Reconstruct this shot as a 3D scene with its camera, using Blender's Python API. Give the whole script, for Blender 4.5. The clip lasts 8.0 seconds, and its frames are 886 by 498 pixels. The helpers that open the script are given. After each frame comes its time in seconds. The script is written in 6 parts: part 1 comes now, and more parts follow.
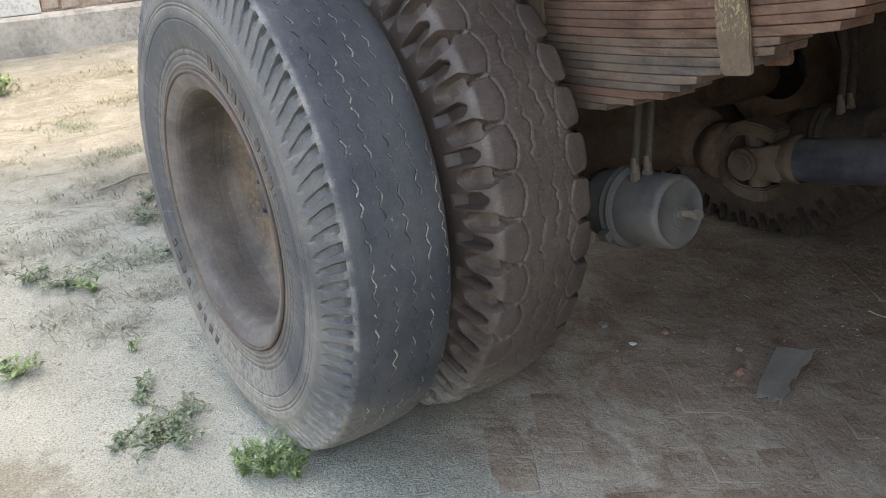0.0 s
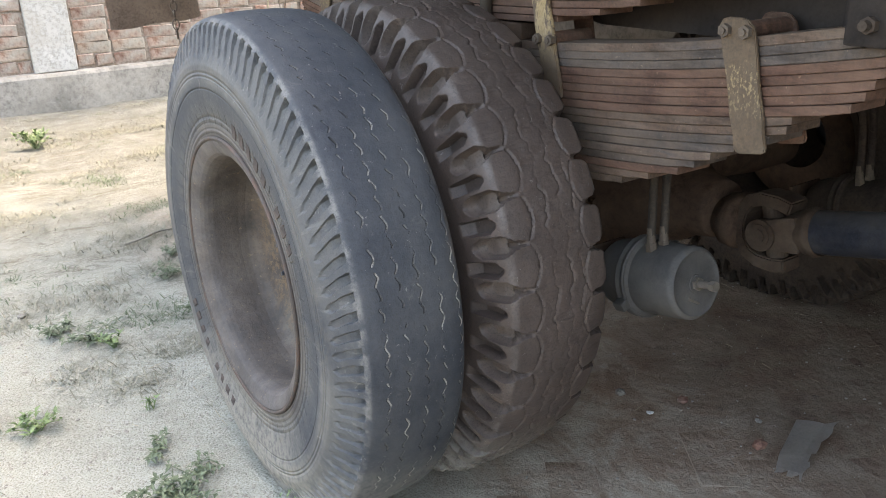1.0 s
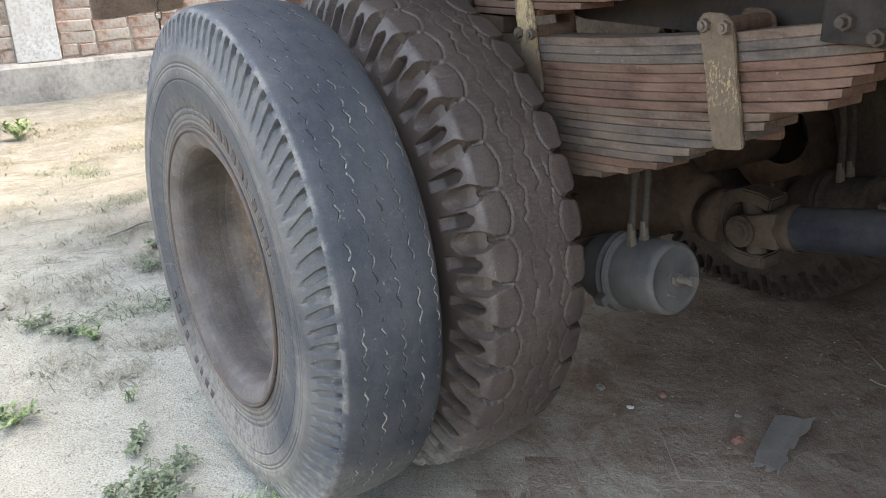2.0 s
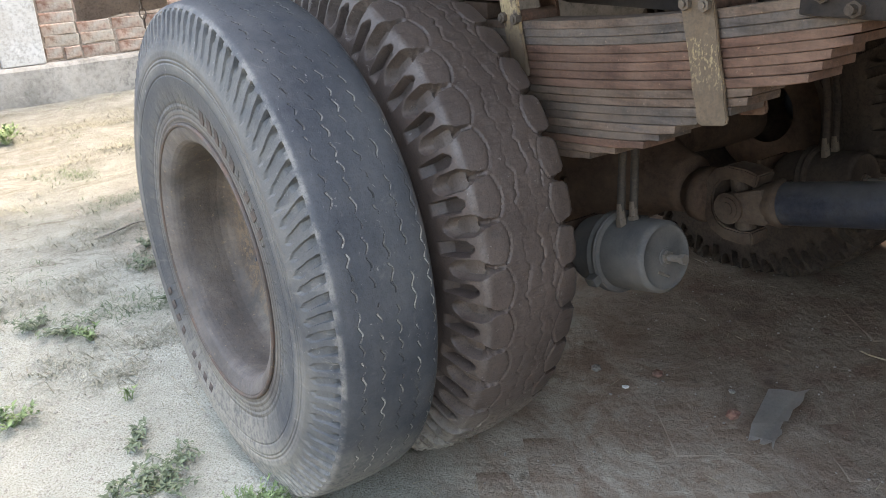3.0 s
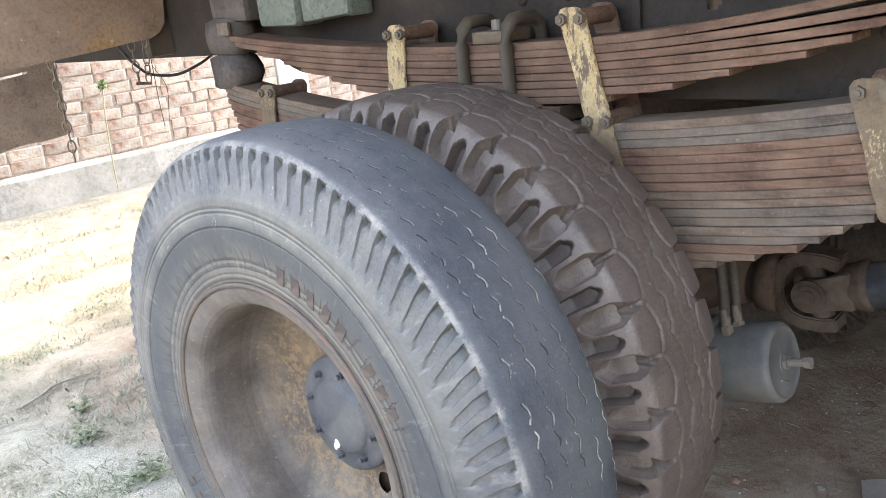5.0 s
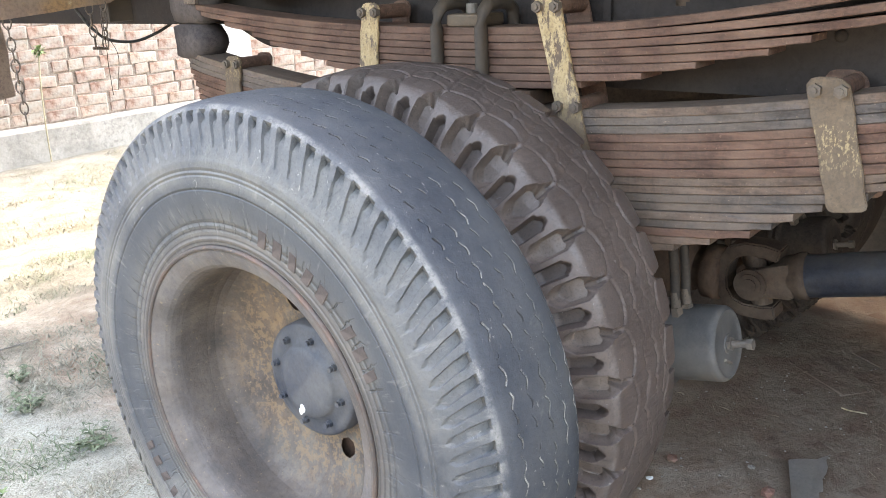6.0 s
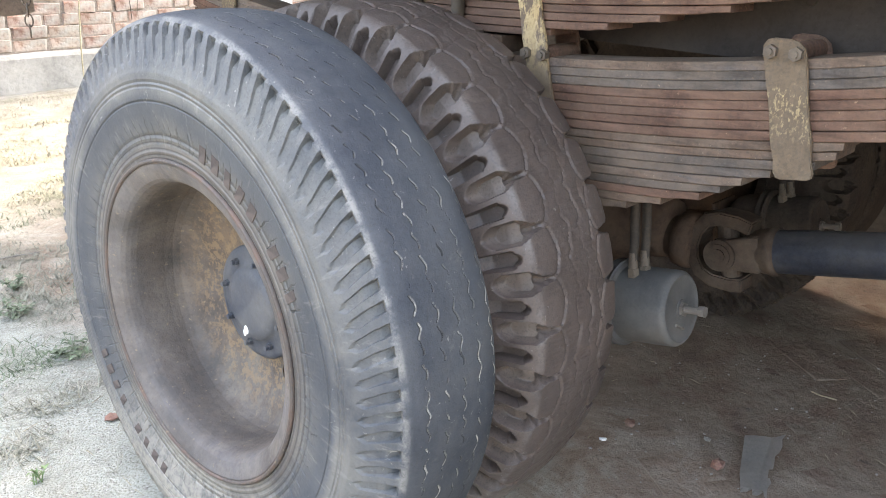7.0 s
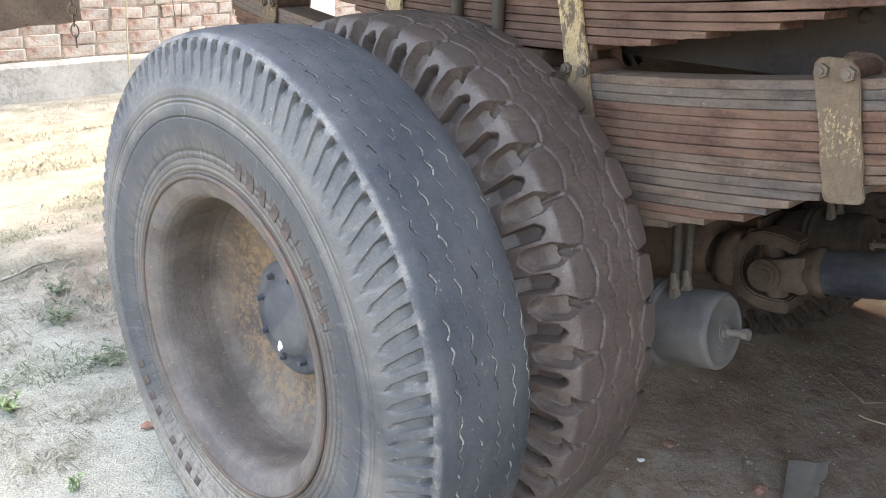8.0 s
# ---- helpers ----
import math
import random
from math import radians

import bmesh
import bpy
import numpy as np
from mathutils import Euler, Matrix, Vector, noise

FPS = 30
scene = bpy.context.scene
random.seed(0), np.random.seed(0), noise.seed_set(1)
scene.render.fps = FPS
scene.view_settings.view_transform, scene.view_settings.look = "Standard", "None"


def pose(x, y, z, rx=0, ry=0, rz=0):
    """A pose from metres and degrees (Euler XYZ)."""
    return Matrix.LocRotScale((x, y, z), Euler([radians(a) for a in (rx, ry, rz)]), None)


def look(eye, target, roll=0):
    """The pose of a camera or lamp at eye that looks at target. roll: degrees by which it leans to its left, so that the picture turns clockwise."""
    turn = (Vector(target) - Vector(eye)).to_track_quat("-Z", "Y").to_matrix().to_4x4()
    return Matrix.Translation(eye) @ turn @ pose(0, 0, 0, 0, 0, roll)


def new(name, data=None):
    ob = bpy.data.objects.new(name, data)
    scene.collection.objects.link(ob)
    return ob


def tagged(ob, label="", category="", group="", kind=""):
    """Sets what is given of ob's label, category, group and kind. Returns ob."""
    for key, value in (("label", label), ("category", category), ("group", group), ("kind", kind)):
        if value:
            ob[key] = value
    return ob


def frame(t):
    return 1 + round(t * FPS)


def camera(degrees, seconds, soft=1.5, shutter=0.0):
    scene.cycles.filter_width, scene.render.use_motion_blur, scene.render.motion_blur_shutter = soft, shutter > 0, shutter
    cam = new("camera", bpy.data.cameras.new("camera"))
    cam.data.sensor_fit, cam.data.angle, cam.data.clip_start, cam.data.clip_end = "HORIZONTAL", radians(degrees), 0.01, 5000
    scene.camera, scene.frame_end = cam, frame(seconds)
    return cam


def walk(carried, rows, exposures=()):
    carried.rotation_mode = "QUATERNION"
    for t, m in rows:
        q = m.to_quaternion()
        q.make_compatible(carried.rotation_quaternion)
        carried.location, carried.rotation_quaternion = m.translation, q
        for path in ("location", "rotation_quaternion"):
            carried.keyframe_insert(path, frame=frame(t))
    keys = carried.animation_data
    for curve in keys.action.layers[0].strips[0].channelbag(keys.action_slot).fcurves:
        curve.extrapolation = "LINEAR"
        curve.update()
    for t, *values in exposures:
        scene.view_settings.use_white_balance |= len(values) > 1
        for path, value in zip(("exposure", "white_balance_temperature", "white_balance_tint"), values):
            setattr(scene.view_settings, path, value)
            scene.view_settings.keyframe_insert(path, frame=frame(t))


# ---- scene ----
cam = camera(55.9, 8.0, soft=0.9)
PATH = [
    (0, (-0.548, -1.566, 1.144), (0.478, -0.069, 0.303), -2.3),
    (0.5, (-0.541, -1.568, 1.181), (0.439, 0.005, 0.428), -3.0),
    (1, (-0.536, -1.577, 1.176), (0.475, -0.01, 0.453), -1.9),
    (1.2, (-0.532, -1.581, 1.165), (0.502, -0.031, 0.436), -1.1),
    (2.3, (-0.518, -1.584, 1.176), (0.513, -0.04, 0.432), -1.3),
    (2.5, (-0.52, -1.588, 1.171), (0.519, -0.057, 0.412), -1.4),
    (3, (-0.531, -1.599, 1.166), (0.511, -0.067, 0.413), -3.0),
    (3.5, (-0.536, -1.544, 1.207), (0.556, -0.015, 0.523), -5.6),
    (4, (-0.643, -1.404, 1.236), (0.53, 0.101, 0.637), -8.5),
    (4.5, (-0.701, -1.276, 1.226), (0.558, 0.148, 0.604), -7.0),
    (4.7, (-0.701, -1.187, 1.208), (0.608, 0.192, 0.59), -7.4),
    (5.8, (-0.759, -1.032, 1.238), (0.707, 0.199, 0.661), -2.9),
    (6, (-0.791, -1.071, 1.202), (0.676, 0.137, 0.577), -2.5),
    (6.5, (-0.785, -1.131, 1.201), (0.684, 0.064, 0.559), -1.5),
    (7, (-0.701, -1.206, 1.16), (0.684, 0.053, 0.453), 1.8),
    (7.5, (-0.664, -1.244, 1.147), (0.692, 0.017, 0.392), 1.4),
    (8, (-0.676, -1.189, 1.177), (0.645, 0.139, 0.475), 1.6),
]
walk(cam, [(t, look(eye, target, roll)) for t, eye, target, roll in PATH],
     exposures=[(0.0, 3.31, 8800, 8), (1.0, 3.40, 8550, 8), (2.5, 3.48, 8450, 8), (3.5, 3.60, 8450, 8), (4.5, 4.12, 8550, 9), (6.5, 4.08, 8500, 9), (8.0, 3.93, 8500, 9)])

# ---- world, sun, exposure ----
SUN = Vector((0.34, 0.13, 1.0)).normalized()
world = bpy.data.worlds.new("world")
scene.world = world
world.use_nodes = True
wn = world.node_tree
sky = wn.nodes.new("ShaderNodeTexSky")
sky.sky_type = 'NISHITA'
sky.sun_disc = False
sky.sun_elevation = math.asin(SUN.z)
sky.sun_rotation = math.atan2(SUN.x, SUN.y)
sky.dust_density = 3.0
wn.nodes["Background"].inputs["Strength"].default_value = 0.15
wn.links.new(sky.outputs["Color"], wn.nodes["Background"].inputs["Color"])
sun = new("sun", bpy.data.lights.new("sun", 'SUN'))
sun.data.energy = 0.10
sun.data.angle = radians(4.0)
sun.data.color = (1.0, 0.94, 0.84)
sun.matrix_world = look(SUN * 20, (0, 0, 0))


# ---- materials ----
def nodes_of(name):
    m = bpy.data.materials.new(name)
    m.use_nodes = True
    t = m.node_tree
    return m, t, t.nodes["Principled BSDF"]


def node(t, kind, **values):
    n = t.nodes.new(kind)
    for key, value in values.items():
        n.inputs[key.replace("_", " ")].default_value = value
    return n


def math_node(t, op, a, b=None, c=None):
    n = t.nodes.new("ShaderNodeMath")
    n.operation = op
    for i, v in enumerate((a, b, c)):
        if v is None:
            continue
        if isinstance(v, (int, float)):
            n.inputs[i].default_value = v
        else:
            t.links.new(v, n.inputs[i])
    return n.outputs[0]


def ramp(t, fac, stops):
    n = t.nodes.new("ShaderNodeValToRGB")
    el = n.color_ramp.elements
    while len(el) < len(stops):
        el.new(0.5)
    for e, (p, c) in zip(el, stops):
        e.position = p
        e.color = (*c, 1) if len(c) == 3 else c
    t.links.new(fac, n.inputs["Fac"])
    return n.outputs["Color"]


def grey(v):
    return (v, v, v)


def mix(t, fac, a, b):
    n = t.nodes.new("ShaderNodeMix")
    n.data_type = 'RGBA'
    for sock, v in ((n.inputs["Factor"], fac), (n.inputs["A"], a), (n.inputs["B"], b)):
        if isinstance(v, (int, float)):
            sock.default_value = v
        elif isinstance(v, tuple):
            sock.default_value = (*v, 1) if len(v) == 3 else v
        else:
            t.links.new(v, sock)
    return n.outputs["Result"]


def noise_of(t, scale, detail=6.0, rough=0.6, coords="Object", stretch=None, distort=0.0):
    tc = t.nodes.new("ShaderNodeTexCoord")
    src = tc.outputs[coords]
    if stretch:
        mp = t.nodes.new("ShaderNodeMapping")
        mp.inputs["Scale"].default_value = stretch
        t.links.new(src, mp.inputs["Vector"])
        src = mp.outputs["Vector"]
    n = node(t, "ShaderNodeTexNoise", Scale=scale, Detail=detail, Roughness=rough, Distortion=distort)
    t.links.new(src, n.inputs["Vector"])
    return n.outputs["Fac"]


def bump(t, bsdf, height, strength=0.3, distance=0.004):
    b = node(t, "ShaderNodeBump", Strength=strength, Distance=distance)
    t.links.new(height, b.inputs["Height"])
    t.links.new(b.outputs["Normal"], bsdf.inputs["Normal"])
    return b


def up_mask(t, lo=0.25, hi=0.95):
    """Where a surface faces the sky and settled dust lies on it."""
    g = t.nodes.new("ShaderNodeNewGeometry")
    sp = t.nodes.new("ShaderNodeSeparateXYZ")
    t.links.new(g.outputs["Normal"], sp.inputs[0])
    n = t.nodes.new("ShaderNodeMapRange")
    n.inputs["From Min"].default_value = lo
    n.inputs["From Max"].default_value = hi
    t.links.new(sp.outputs["Z"], n.inputs["Value"])
    return n.outputs["Result"]


def surface(name, stops, scale=12.0, rough=0.8, metal=0.0, fine=140.0, relief=0.35, depth=0.003,
            dust=None, dust_amount=0.5, dust_scale=7.0, by_piece=0.0, stretch=None, settle=0.0, chips=None, chip_scale=35.0, chip_cut=0.62, chip_stretch=None, speck=0.55, streak=None, sheen=0.5, chip_rise=None):
    """A worn surface: colour from a broad noise, grain from a fine one, dust in drifts, chips of another colour."""
    m, t, b = nodes_of(name)
    broad = noise_of(t, scale, 8.0, 0.62, stretch=stretch)
    if by_piece:
        oi = t.nodes.new("ShaderNodeObjectInfo")
        broad = math_node(t, 'ADD', math_node(t, 'MULTIPLY', broad, 1.0 - by_piece), math_node(t, 'MULTIPLY', oi.outputs["Random"], by_piece))
    col = ramp(t, broad, stops)
    grain = noise_of(t, fine, 5.0, 0.7)
    col = mix(t, math_node(t, 'MULTIPLY', ramp(t, grain, [(0.38, grey(1)), (0.54, grey(0))]), speck), col, tuple(c * 0.42 for c in stops[0][1]))
    pale = ramp(t, noise_of(t, fine * 0.55, 6.0, 0.72, distort=0.4), [(0.56, grey(0)), (0.68, grey(1))])
    col = mix(t, math_node(t, 'MULTIPLY', pale, speck * 0.6), col, tuple(min(0.85, c * 1.45) for c in stops[-1][1]))
    if chips:
        cn = ramp(t, noise_of(t, chip_scale, 9.0, 0.72, stretch=chip_stretch), [(chip_cut - 0.03, grey(0)), (chip_cut + 0.03, grey(1))])
        if chip_rise:
            # worn by height on the piece: (height, share of the chips kept, bare share)
            zc = t.nodes.new("ShaderNodeSeparateXYZ")
            t.links.new(t.nodes.new("ShaderNodeTexCoord").outputs["Object"], zc.inputs[0])
            zn = math_node(t, 'ADD', math_node(t, 'MULTIPLY', zc.outputs[2], 3.0), math_node(t, 'MULTIPLY', math_node(t, 'SUBTRACT', noise_of(t, 30, 6, 0.7), 0.5), 0.25))
            cn = math_node(t, 'MULTIPLY', cn, ramp(t, zn, [(h * 3.0, grey(k)) for h, k, _ in chip_rise]))
            cn = math_node(t, 'MAXIMUM', cn, ramp(t, zn, [(h * 3.0, grey(k)) for h, _, k in chip_rise]))
        col = mix(t, cn, col, chips)
    if streak:
        run = noise_of(t, 60.0, 7.0, 0.72, stretch=streak)
        col = mix(t, math_node(t, 'MULTIPLY', ramp(t, run, [(0.36, grey(1)), (0.50, grey(0))]), 0.65), col, tuple(c * 0.4 for c in stops[0][1]))
        col = mix(t, math_node(t, 'MULTIPLY', ramp(t, run, [(0.53, grey(0)), (0.66, grey(1))]), 0.55), col, tuple(c * 1.7 for c in stops[1][1]))
    if dust:
        dn = ramp(t, noise_of(t, dust_scale, 9.0, 0.66), [(0.36, grey(0)), (0.68, grey(1))])
        fac = math_node(t, 'MULTIPLY', dn, dust_amount)
        if settle:
            fac = math_node(t, 'MINIMUM', math_node(t, 'ADD', fac, math_node(t, 'MULTIPLY', up_mask(t), settle)), 0.95)
        col = mix(t, fac, col, dust)
    t.links.new(col, b.inputs["Base Color"])
    rn = ramp(t, grain, [(0.3, grey(max(rough - 0.12, 0.05))), (0.7, grey(min(rough + 0.1, 1.0)))])
    t.links.new(rn, b.inputs["Roughness"])
    b.inputs["Metallic"].default_value = metal
    b.inputs["Specular IOR Level"].default_value = sheen
    height = math_node(t, 'ADD', math_node(t, 'MULTIPLY', grain, 0.5), noise_of(t, fine * 0.22, 7.0, 0.65))
    bump(t, b, height, relief, depth)
    return m


DUST = (0.36, 0.31, 0.25)
M_HUB = surface("hub_paint", [(0.3, (0.038, 0.046, 0.064)), (0.7, (0.066, 0.073, 0.09))], 14, 0.6, 0.05, 160, 0.25, 0.002, dust=(0.18, 0.168, 0.15), dust_amount=0.4, settle=0.2)
M_WHITE_CHIP = surface("white_paint_splash", [(0.3, (0.75, 0.75, 0.74)), (0.7, (0.82, 0.82, 0.8))], 60, 0.5, 0, 200, 0.2, 0.001)
M_BOLT = surface("bolt_steel", [(0.3, (0.085, 0.07, 0.06)), (0.7, (0.16, 0.135, 0.115))], 60, 0.65, 0.3, 260, 0.3, 0.001, dust=(0.28, 0.24, 0.2), dust_amount=0.5)
M_LEAF = surface("spring_steel", [(0.28, (0.07072, 0.04324, 0.0309)), (0.42, (0.116, 0.07324, 0.05206)), (0.54, (0.113, 0.08207, 0.06507)), (0.64, (0.07002, 0.07052, 0.07818)), (0.78, (0.1031, 0.07589, 0.061))], 7, 0.7, 0.1, 150, 0.6, 0.003, dust=(0.2209, 0.1633, 0.1221), dust_amount=0.45, dust_scale=14, by_piece=0.12, stretch=(1.6, 0.6, 1.6), settle=0.12, chips=(0.3183, 0.2382, 0.167), chip_scale=110, chip_cut=0.645, streak=(1, 0.10, 1), sheen=0.35)
M_LEAF_BLUE = surface("spring_steel_blue_grey", [(0.28, (0.06472, 0.0462, 0.03566)), (0.45, (0.07281, 0.05964, 0.05349)), (0.62, (0.09507, 0.07896, 0.07061)), (0.8, (0.1213, 0.084, 0.06133))], 6, 0.68, 0.1, 150, 0.6, 0.003, dust=(0.2224, 0.1554, 0.1105), dust_amount=0.45, dust_scale=12, by_piece=0.12, stretch=(1.6, 0.5, 1.6), settle=0.12, chips=(0.3033, 0.2184, 0.1498), chip_scale=110, chip_cut=0.645, streak=(1, 0.10, 1), sheen=0.35)
M_LEAF_RED = surface("spring_steel_rusty", [(0.25, (0.07201, 0.03563, 0.02535)), (0.5, (0.1098, 0.0579, 0.04083)), (0.75, (0.1008, 0.06234, 0.04858))], 7, 0.76, 0.1, 150, 0.6, 0.003, dust=(0.225, 0.141, 0.09854), dust_amount=0.45, dust_scale=14, by_piece=0.12, stretch=(3, 0.8, 3), settle=0.12, chips=(0.27, 0.1706, 0.1091), chip_scale=110, chip_cut=0.645, streak=(1, 0.10, 1), sheen=0.3)
M_CLIP = surface("clip_yellow_paint", [(0.3, (0.3256, 0.22, 0.1012)), (0.6, (0.4488, 0.3212, 0.1672)), (0.8, (0.5104, 0.396, 0.2552))], 24, 0.7, 0, 170, 0.4, 0.002, chips=(0.0968, 0.0616, 0.0396), chip_scale=48, chip_cut=0.545, chip_stretch=(1, 1.5, 0.6), dust=(0.2904, 0.2464, 0.1936), dust_amount=0.3)
M_CLIP_LONG = surface("clip_half_bare_paint", [(0.3, (0.3256, 0.22, 0.1012)), (0.6, (0.4488, 0.3212, 0.1672)), (0.8, (0.5104, 0.396, 0.2552))], 24, 0.7, 0, 170, 0.4, 0.002, chips=(0.0968, 0.0616, 0.0396), chip_scale=48, chip_cut=0.525, chip_stretch=(1, 1.5, 0.6), dust=(0.2904, 0.2464, 0.1936), dust_amount=0.3, chip_rise=((0.06, 1.0, 0.95), (0.13, 1.0, 0.25), (0.17, 1.0, 0.0)))
M_CLIP_BOLT = surface("clip_bolt_rust", [(0.3, (0.075, 0.055, 0.042)), (0.7, (0.135, 0.10, 0.075))], 50, 0.75, 0.1, 220, 0.3, 0.001, dust=(0.2, 0.16, 0.12), dust_amount=0.4)
M_CLIP_DULL = surface("clip_worn_paint", [(0.3, (0.06961, 0.04452, 0.02693)), (0.55, (0.1053, 0.06926, 0.04189)), (0.75, (0.1383, 0.0874, 0.04862))], 24, 0.72, 0, 200, 0.4, 0.002, chips=(0.3392, 0.2473, 0.1234), chip_scale=190, chip_cut=0.555, chip_stretch=(1, 1.2, 0.6), chip_rise=((0.04909, 0, 0), (0.07586, 0.742, 0), (0.130, 1.0, 0.0), (0.1383, 0.03298, 0)), dust=(0.1696, 0.1278, 0.08976), dust_amount=0.5)
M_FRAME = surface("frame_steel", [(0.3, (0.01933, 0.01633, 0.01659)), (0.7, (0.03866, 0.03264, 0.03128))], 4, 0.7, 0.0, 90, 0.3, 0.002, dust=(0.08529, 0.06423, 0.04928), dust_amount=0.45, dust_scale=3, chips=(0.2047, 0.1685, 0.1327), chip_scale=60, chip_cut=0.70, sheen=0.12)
M_GREASE = surface("greasy_casting", [(0.3, (0.04524, 0.02714, 0.02036)), (0.7, (0.095, 0.06107, 0.04298))], 10, 0.8, 0.0, 60, 0.5, 0.006, dust=(0.1403, 0.09274, 0.0656), dust_amount=0.6, sheen=0.1)
M_JOINT = surface("joint_casting", [(0.3, (0.03898, 0.02323, 0.01575)), (0.7, (0.07421, 0.04916, 0.03619))], 14, 0.75, 0.0, 90, 0.4, 0.004, dust=(0.1209, 0.09309, 0.07047), dust_amount=0.5, sheen=0.2)
M_SHAFT = surface("shaft_paint", [(0.3, (0.0135, 0.0165, 0.0255)), (0.7, (0.036, 0.0405, 0.054))], 8, 0.42, 0.1, 120, 0.25, 0.002, dust=(0.135, 0.12, 0.105), dust_amount=0.4, settle=0.2, sheen=0.25)
M_CHAMBER = surface("chamber_dust_grey", [(0.3, (0.05489, 0.05236, 0.05148)), (0.7, (0.09009, 0.0858, 0.08239))], 12, 0.75, 0.0, 170, 0.3, 0.002, dust=(0.1463, 0.1309, 0.1155), dust_amount=0.65, settle=0.06, speck=0.45)
M_HOSE = surface("hose_rubber", [(0.3, (0.033, 0.0252, 0.0198)), (0.7, (0.072, 0.054, 0.0408))], 30, 0.85, 0, 150, 0.3, 0.002)
# Dark copy for far wheels and chamber, shade put into colour; also bracket bolts.
M_SHADE_DARK = surface("shade_dark_tone", [(0.3, (0.0344, 0.02703, 0.02457)), (0.7, (0.07862, 0.06143, 0.04914))], 9, 0.85, 0, 90, 0.4, 0.003, dust=(0.07862, 0.05897, 0.04668), dust_amount=0.4, sheen=0.1)
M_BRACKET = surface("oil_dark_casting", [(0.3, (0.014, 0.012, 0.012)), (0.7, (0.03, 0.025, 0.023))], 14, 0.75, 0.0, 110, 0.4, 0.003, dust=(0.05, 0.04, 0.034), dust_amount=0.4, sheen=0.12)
# For the added east wall: the darkness behind the truck is put into its colour.
M_SHADE_PLASTER = surface("shade_dark_plaster", [(0.3, (0.05625, 0.0495, 0.04275)), (0.7, (0.1125, 0.099, 0.0844))], 2.5, 0.95, 0, 30, 0.5, 0.006, dust=(0.1575, 0.135, 0.1125), dust_amount=0.5, sheen=0.1)
M_BLOCK = surface("black_rubber_block", [(0.3, (0.042, 0.034, 0.034)), (0.7, (0.090, 0.074, 0.070))], 12, 0.8, 0, 80, 0.4, 0.003, dust=(0.15, 0.12, 0.1), dust_amount=0.4, sheen=0.2)
M_BROWN = surface("brown_sheet_metal", [(0.3, (0.155, 0.096, 0.068)), (0.55, (0.22, 0.143, 0.103)), (0.75, (0.33, 0.19, 0.085))], 4, 0.7, 0.05, 100, 0.35, 0.002, dust=(0.31, 0.23, 0.17), dust_amount=0.5, dust_scale=6, chips=(0.48, 0.37, 0.22), chip_scale=40, chip_cut=0.66, sheen=0.3)
M_FLAP = surface("mud_flap_rubber", [(0.3, (0.19, 0.14, 0.115)), (0.7, (0.31, 0.24, 0.195))], 9, 0.85, 0, 110, 0.4, 0.003, dust=(0.40, 0.325, 0.26), dust_amount=0.6, chips=(0.11, 0.08, 0.06), chip_scale=60, chip_cut=0.60)
M_UBOLT = surface("dusty_bar_steel", [(0.3, (0.03531, 0.02539, 0.01885)), (0.7, (0.05884, 0.04331, 0.03178))], 12, 0.75, 0.1, 120, 0.3, 0.002, dust=(0.09807, 0.06999, 0.04846), dust_amount=0.6, settle=0.2)
M_CHAIN = surface("chain_iron", [(0.3, (0.09, 0.068, 0.054)), (0.7, (0.19, 0.14, 0.108))], 50, 0.7, 0.3, 200, 0.3, 0.001)
M_GREEN = surface("pale_green_wood", [(0.3, (0.095, 0.108, 0.092)), (0.7, (0.155, 0.168, 0.148))], 9, 0.8, 0, 80, 0.4, 0.003, chips=(0.07, 0.055, 0.042), chip_scale=18, chip_cut=0.58)
M_BED = surface("bed_planks", [(0.3, (0.13, 0.085, 0.055)), (0.7, (0.22, 0.155, 0.10))], 5, 0.8, 0, 60, 0.4, 0.004, dust=DUST, dust_amount=0.5, by_piece=0.3)
M_WHITE = surface("whitewashed_plaster", [(0.3, (0.40, 0.385, 0.36)), (0.6, (0.52, 0.505, 0.48))], 3, 0.9, 0, 50, 0.4, 0.006, dust=(0.36, 0.32, 0.27), dust_amount=0.6, dust_scale=4)
M_PLINTH = surface("grey_plaster", [(0.3, (0.1625, 0.1534, 0.1352)), (0.5, (0.234, 0.2184, 0.195)), (0.7, (0.325, 0.3042, 0.2756))], 2.5, 0.92, 0, 30, 0.6, 0.01, dust=(0.416, 0.3835, 0.338), dust_amount=0.6, dust_scale=3, chips=(0.156, 0.1404, 0.1144), chip_scale=9, chip_cut=0.64)
M_MORTAR = surface("lime_mortar", [(0.3, (0.216, 0.1642, 0.1296)), (0.7, (0.3197, 0.2678, 0.2203))], 14, 0.95, 0, 60, 0.7, 0.01)
M_BRICK = surface("fired_brick", [(0.22, (0.21, 0.098, 0.066)), (0.45, (0.30, 0.155, 0.107)), (0.62, (0.345, 0.212, 0.15)), (0.8, (0.38, 0.285, 0.215))], 7, 0.92, 0, 45, 0.7, 0.01, dust=(0.37, 0.35, 0.305), dust_amount=0.9, dust_scale=11, by_piece=0.5, chips=(0.20, 0.155, 0.12), chip_scale=14, chip_cut=0.61)
M_CARD = surface("grey_card", [(0.3, (0.261, 0.2349, 0.2132)), (0.7, (0.3306, 0.3001, 0.2741))], 9, 0.85, 0, 120, 0.2, 0.001, dust=(0.348, 0.2871, 0.2262), dust_amount=0.4, speck=0.25)
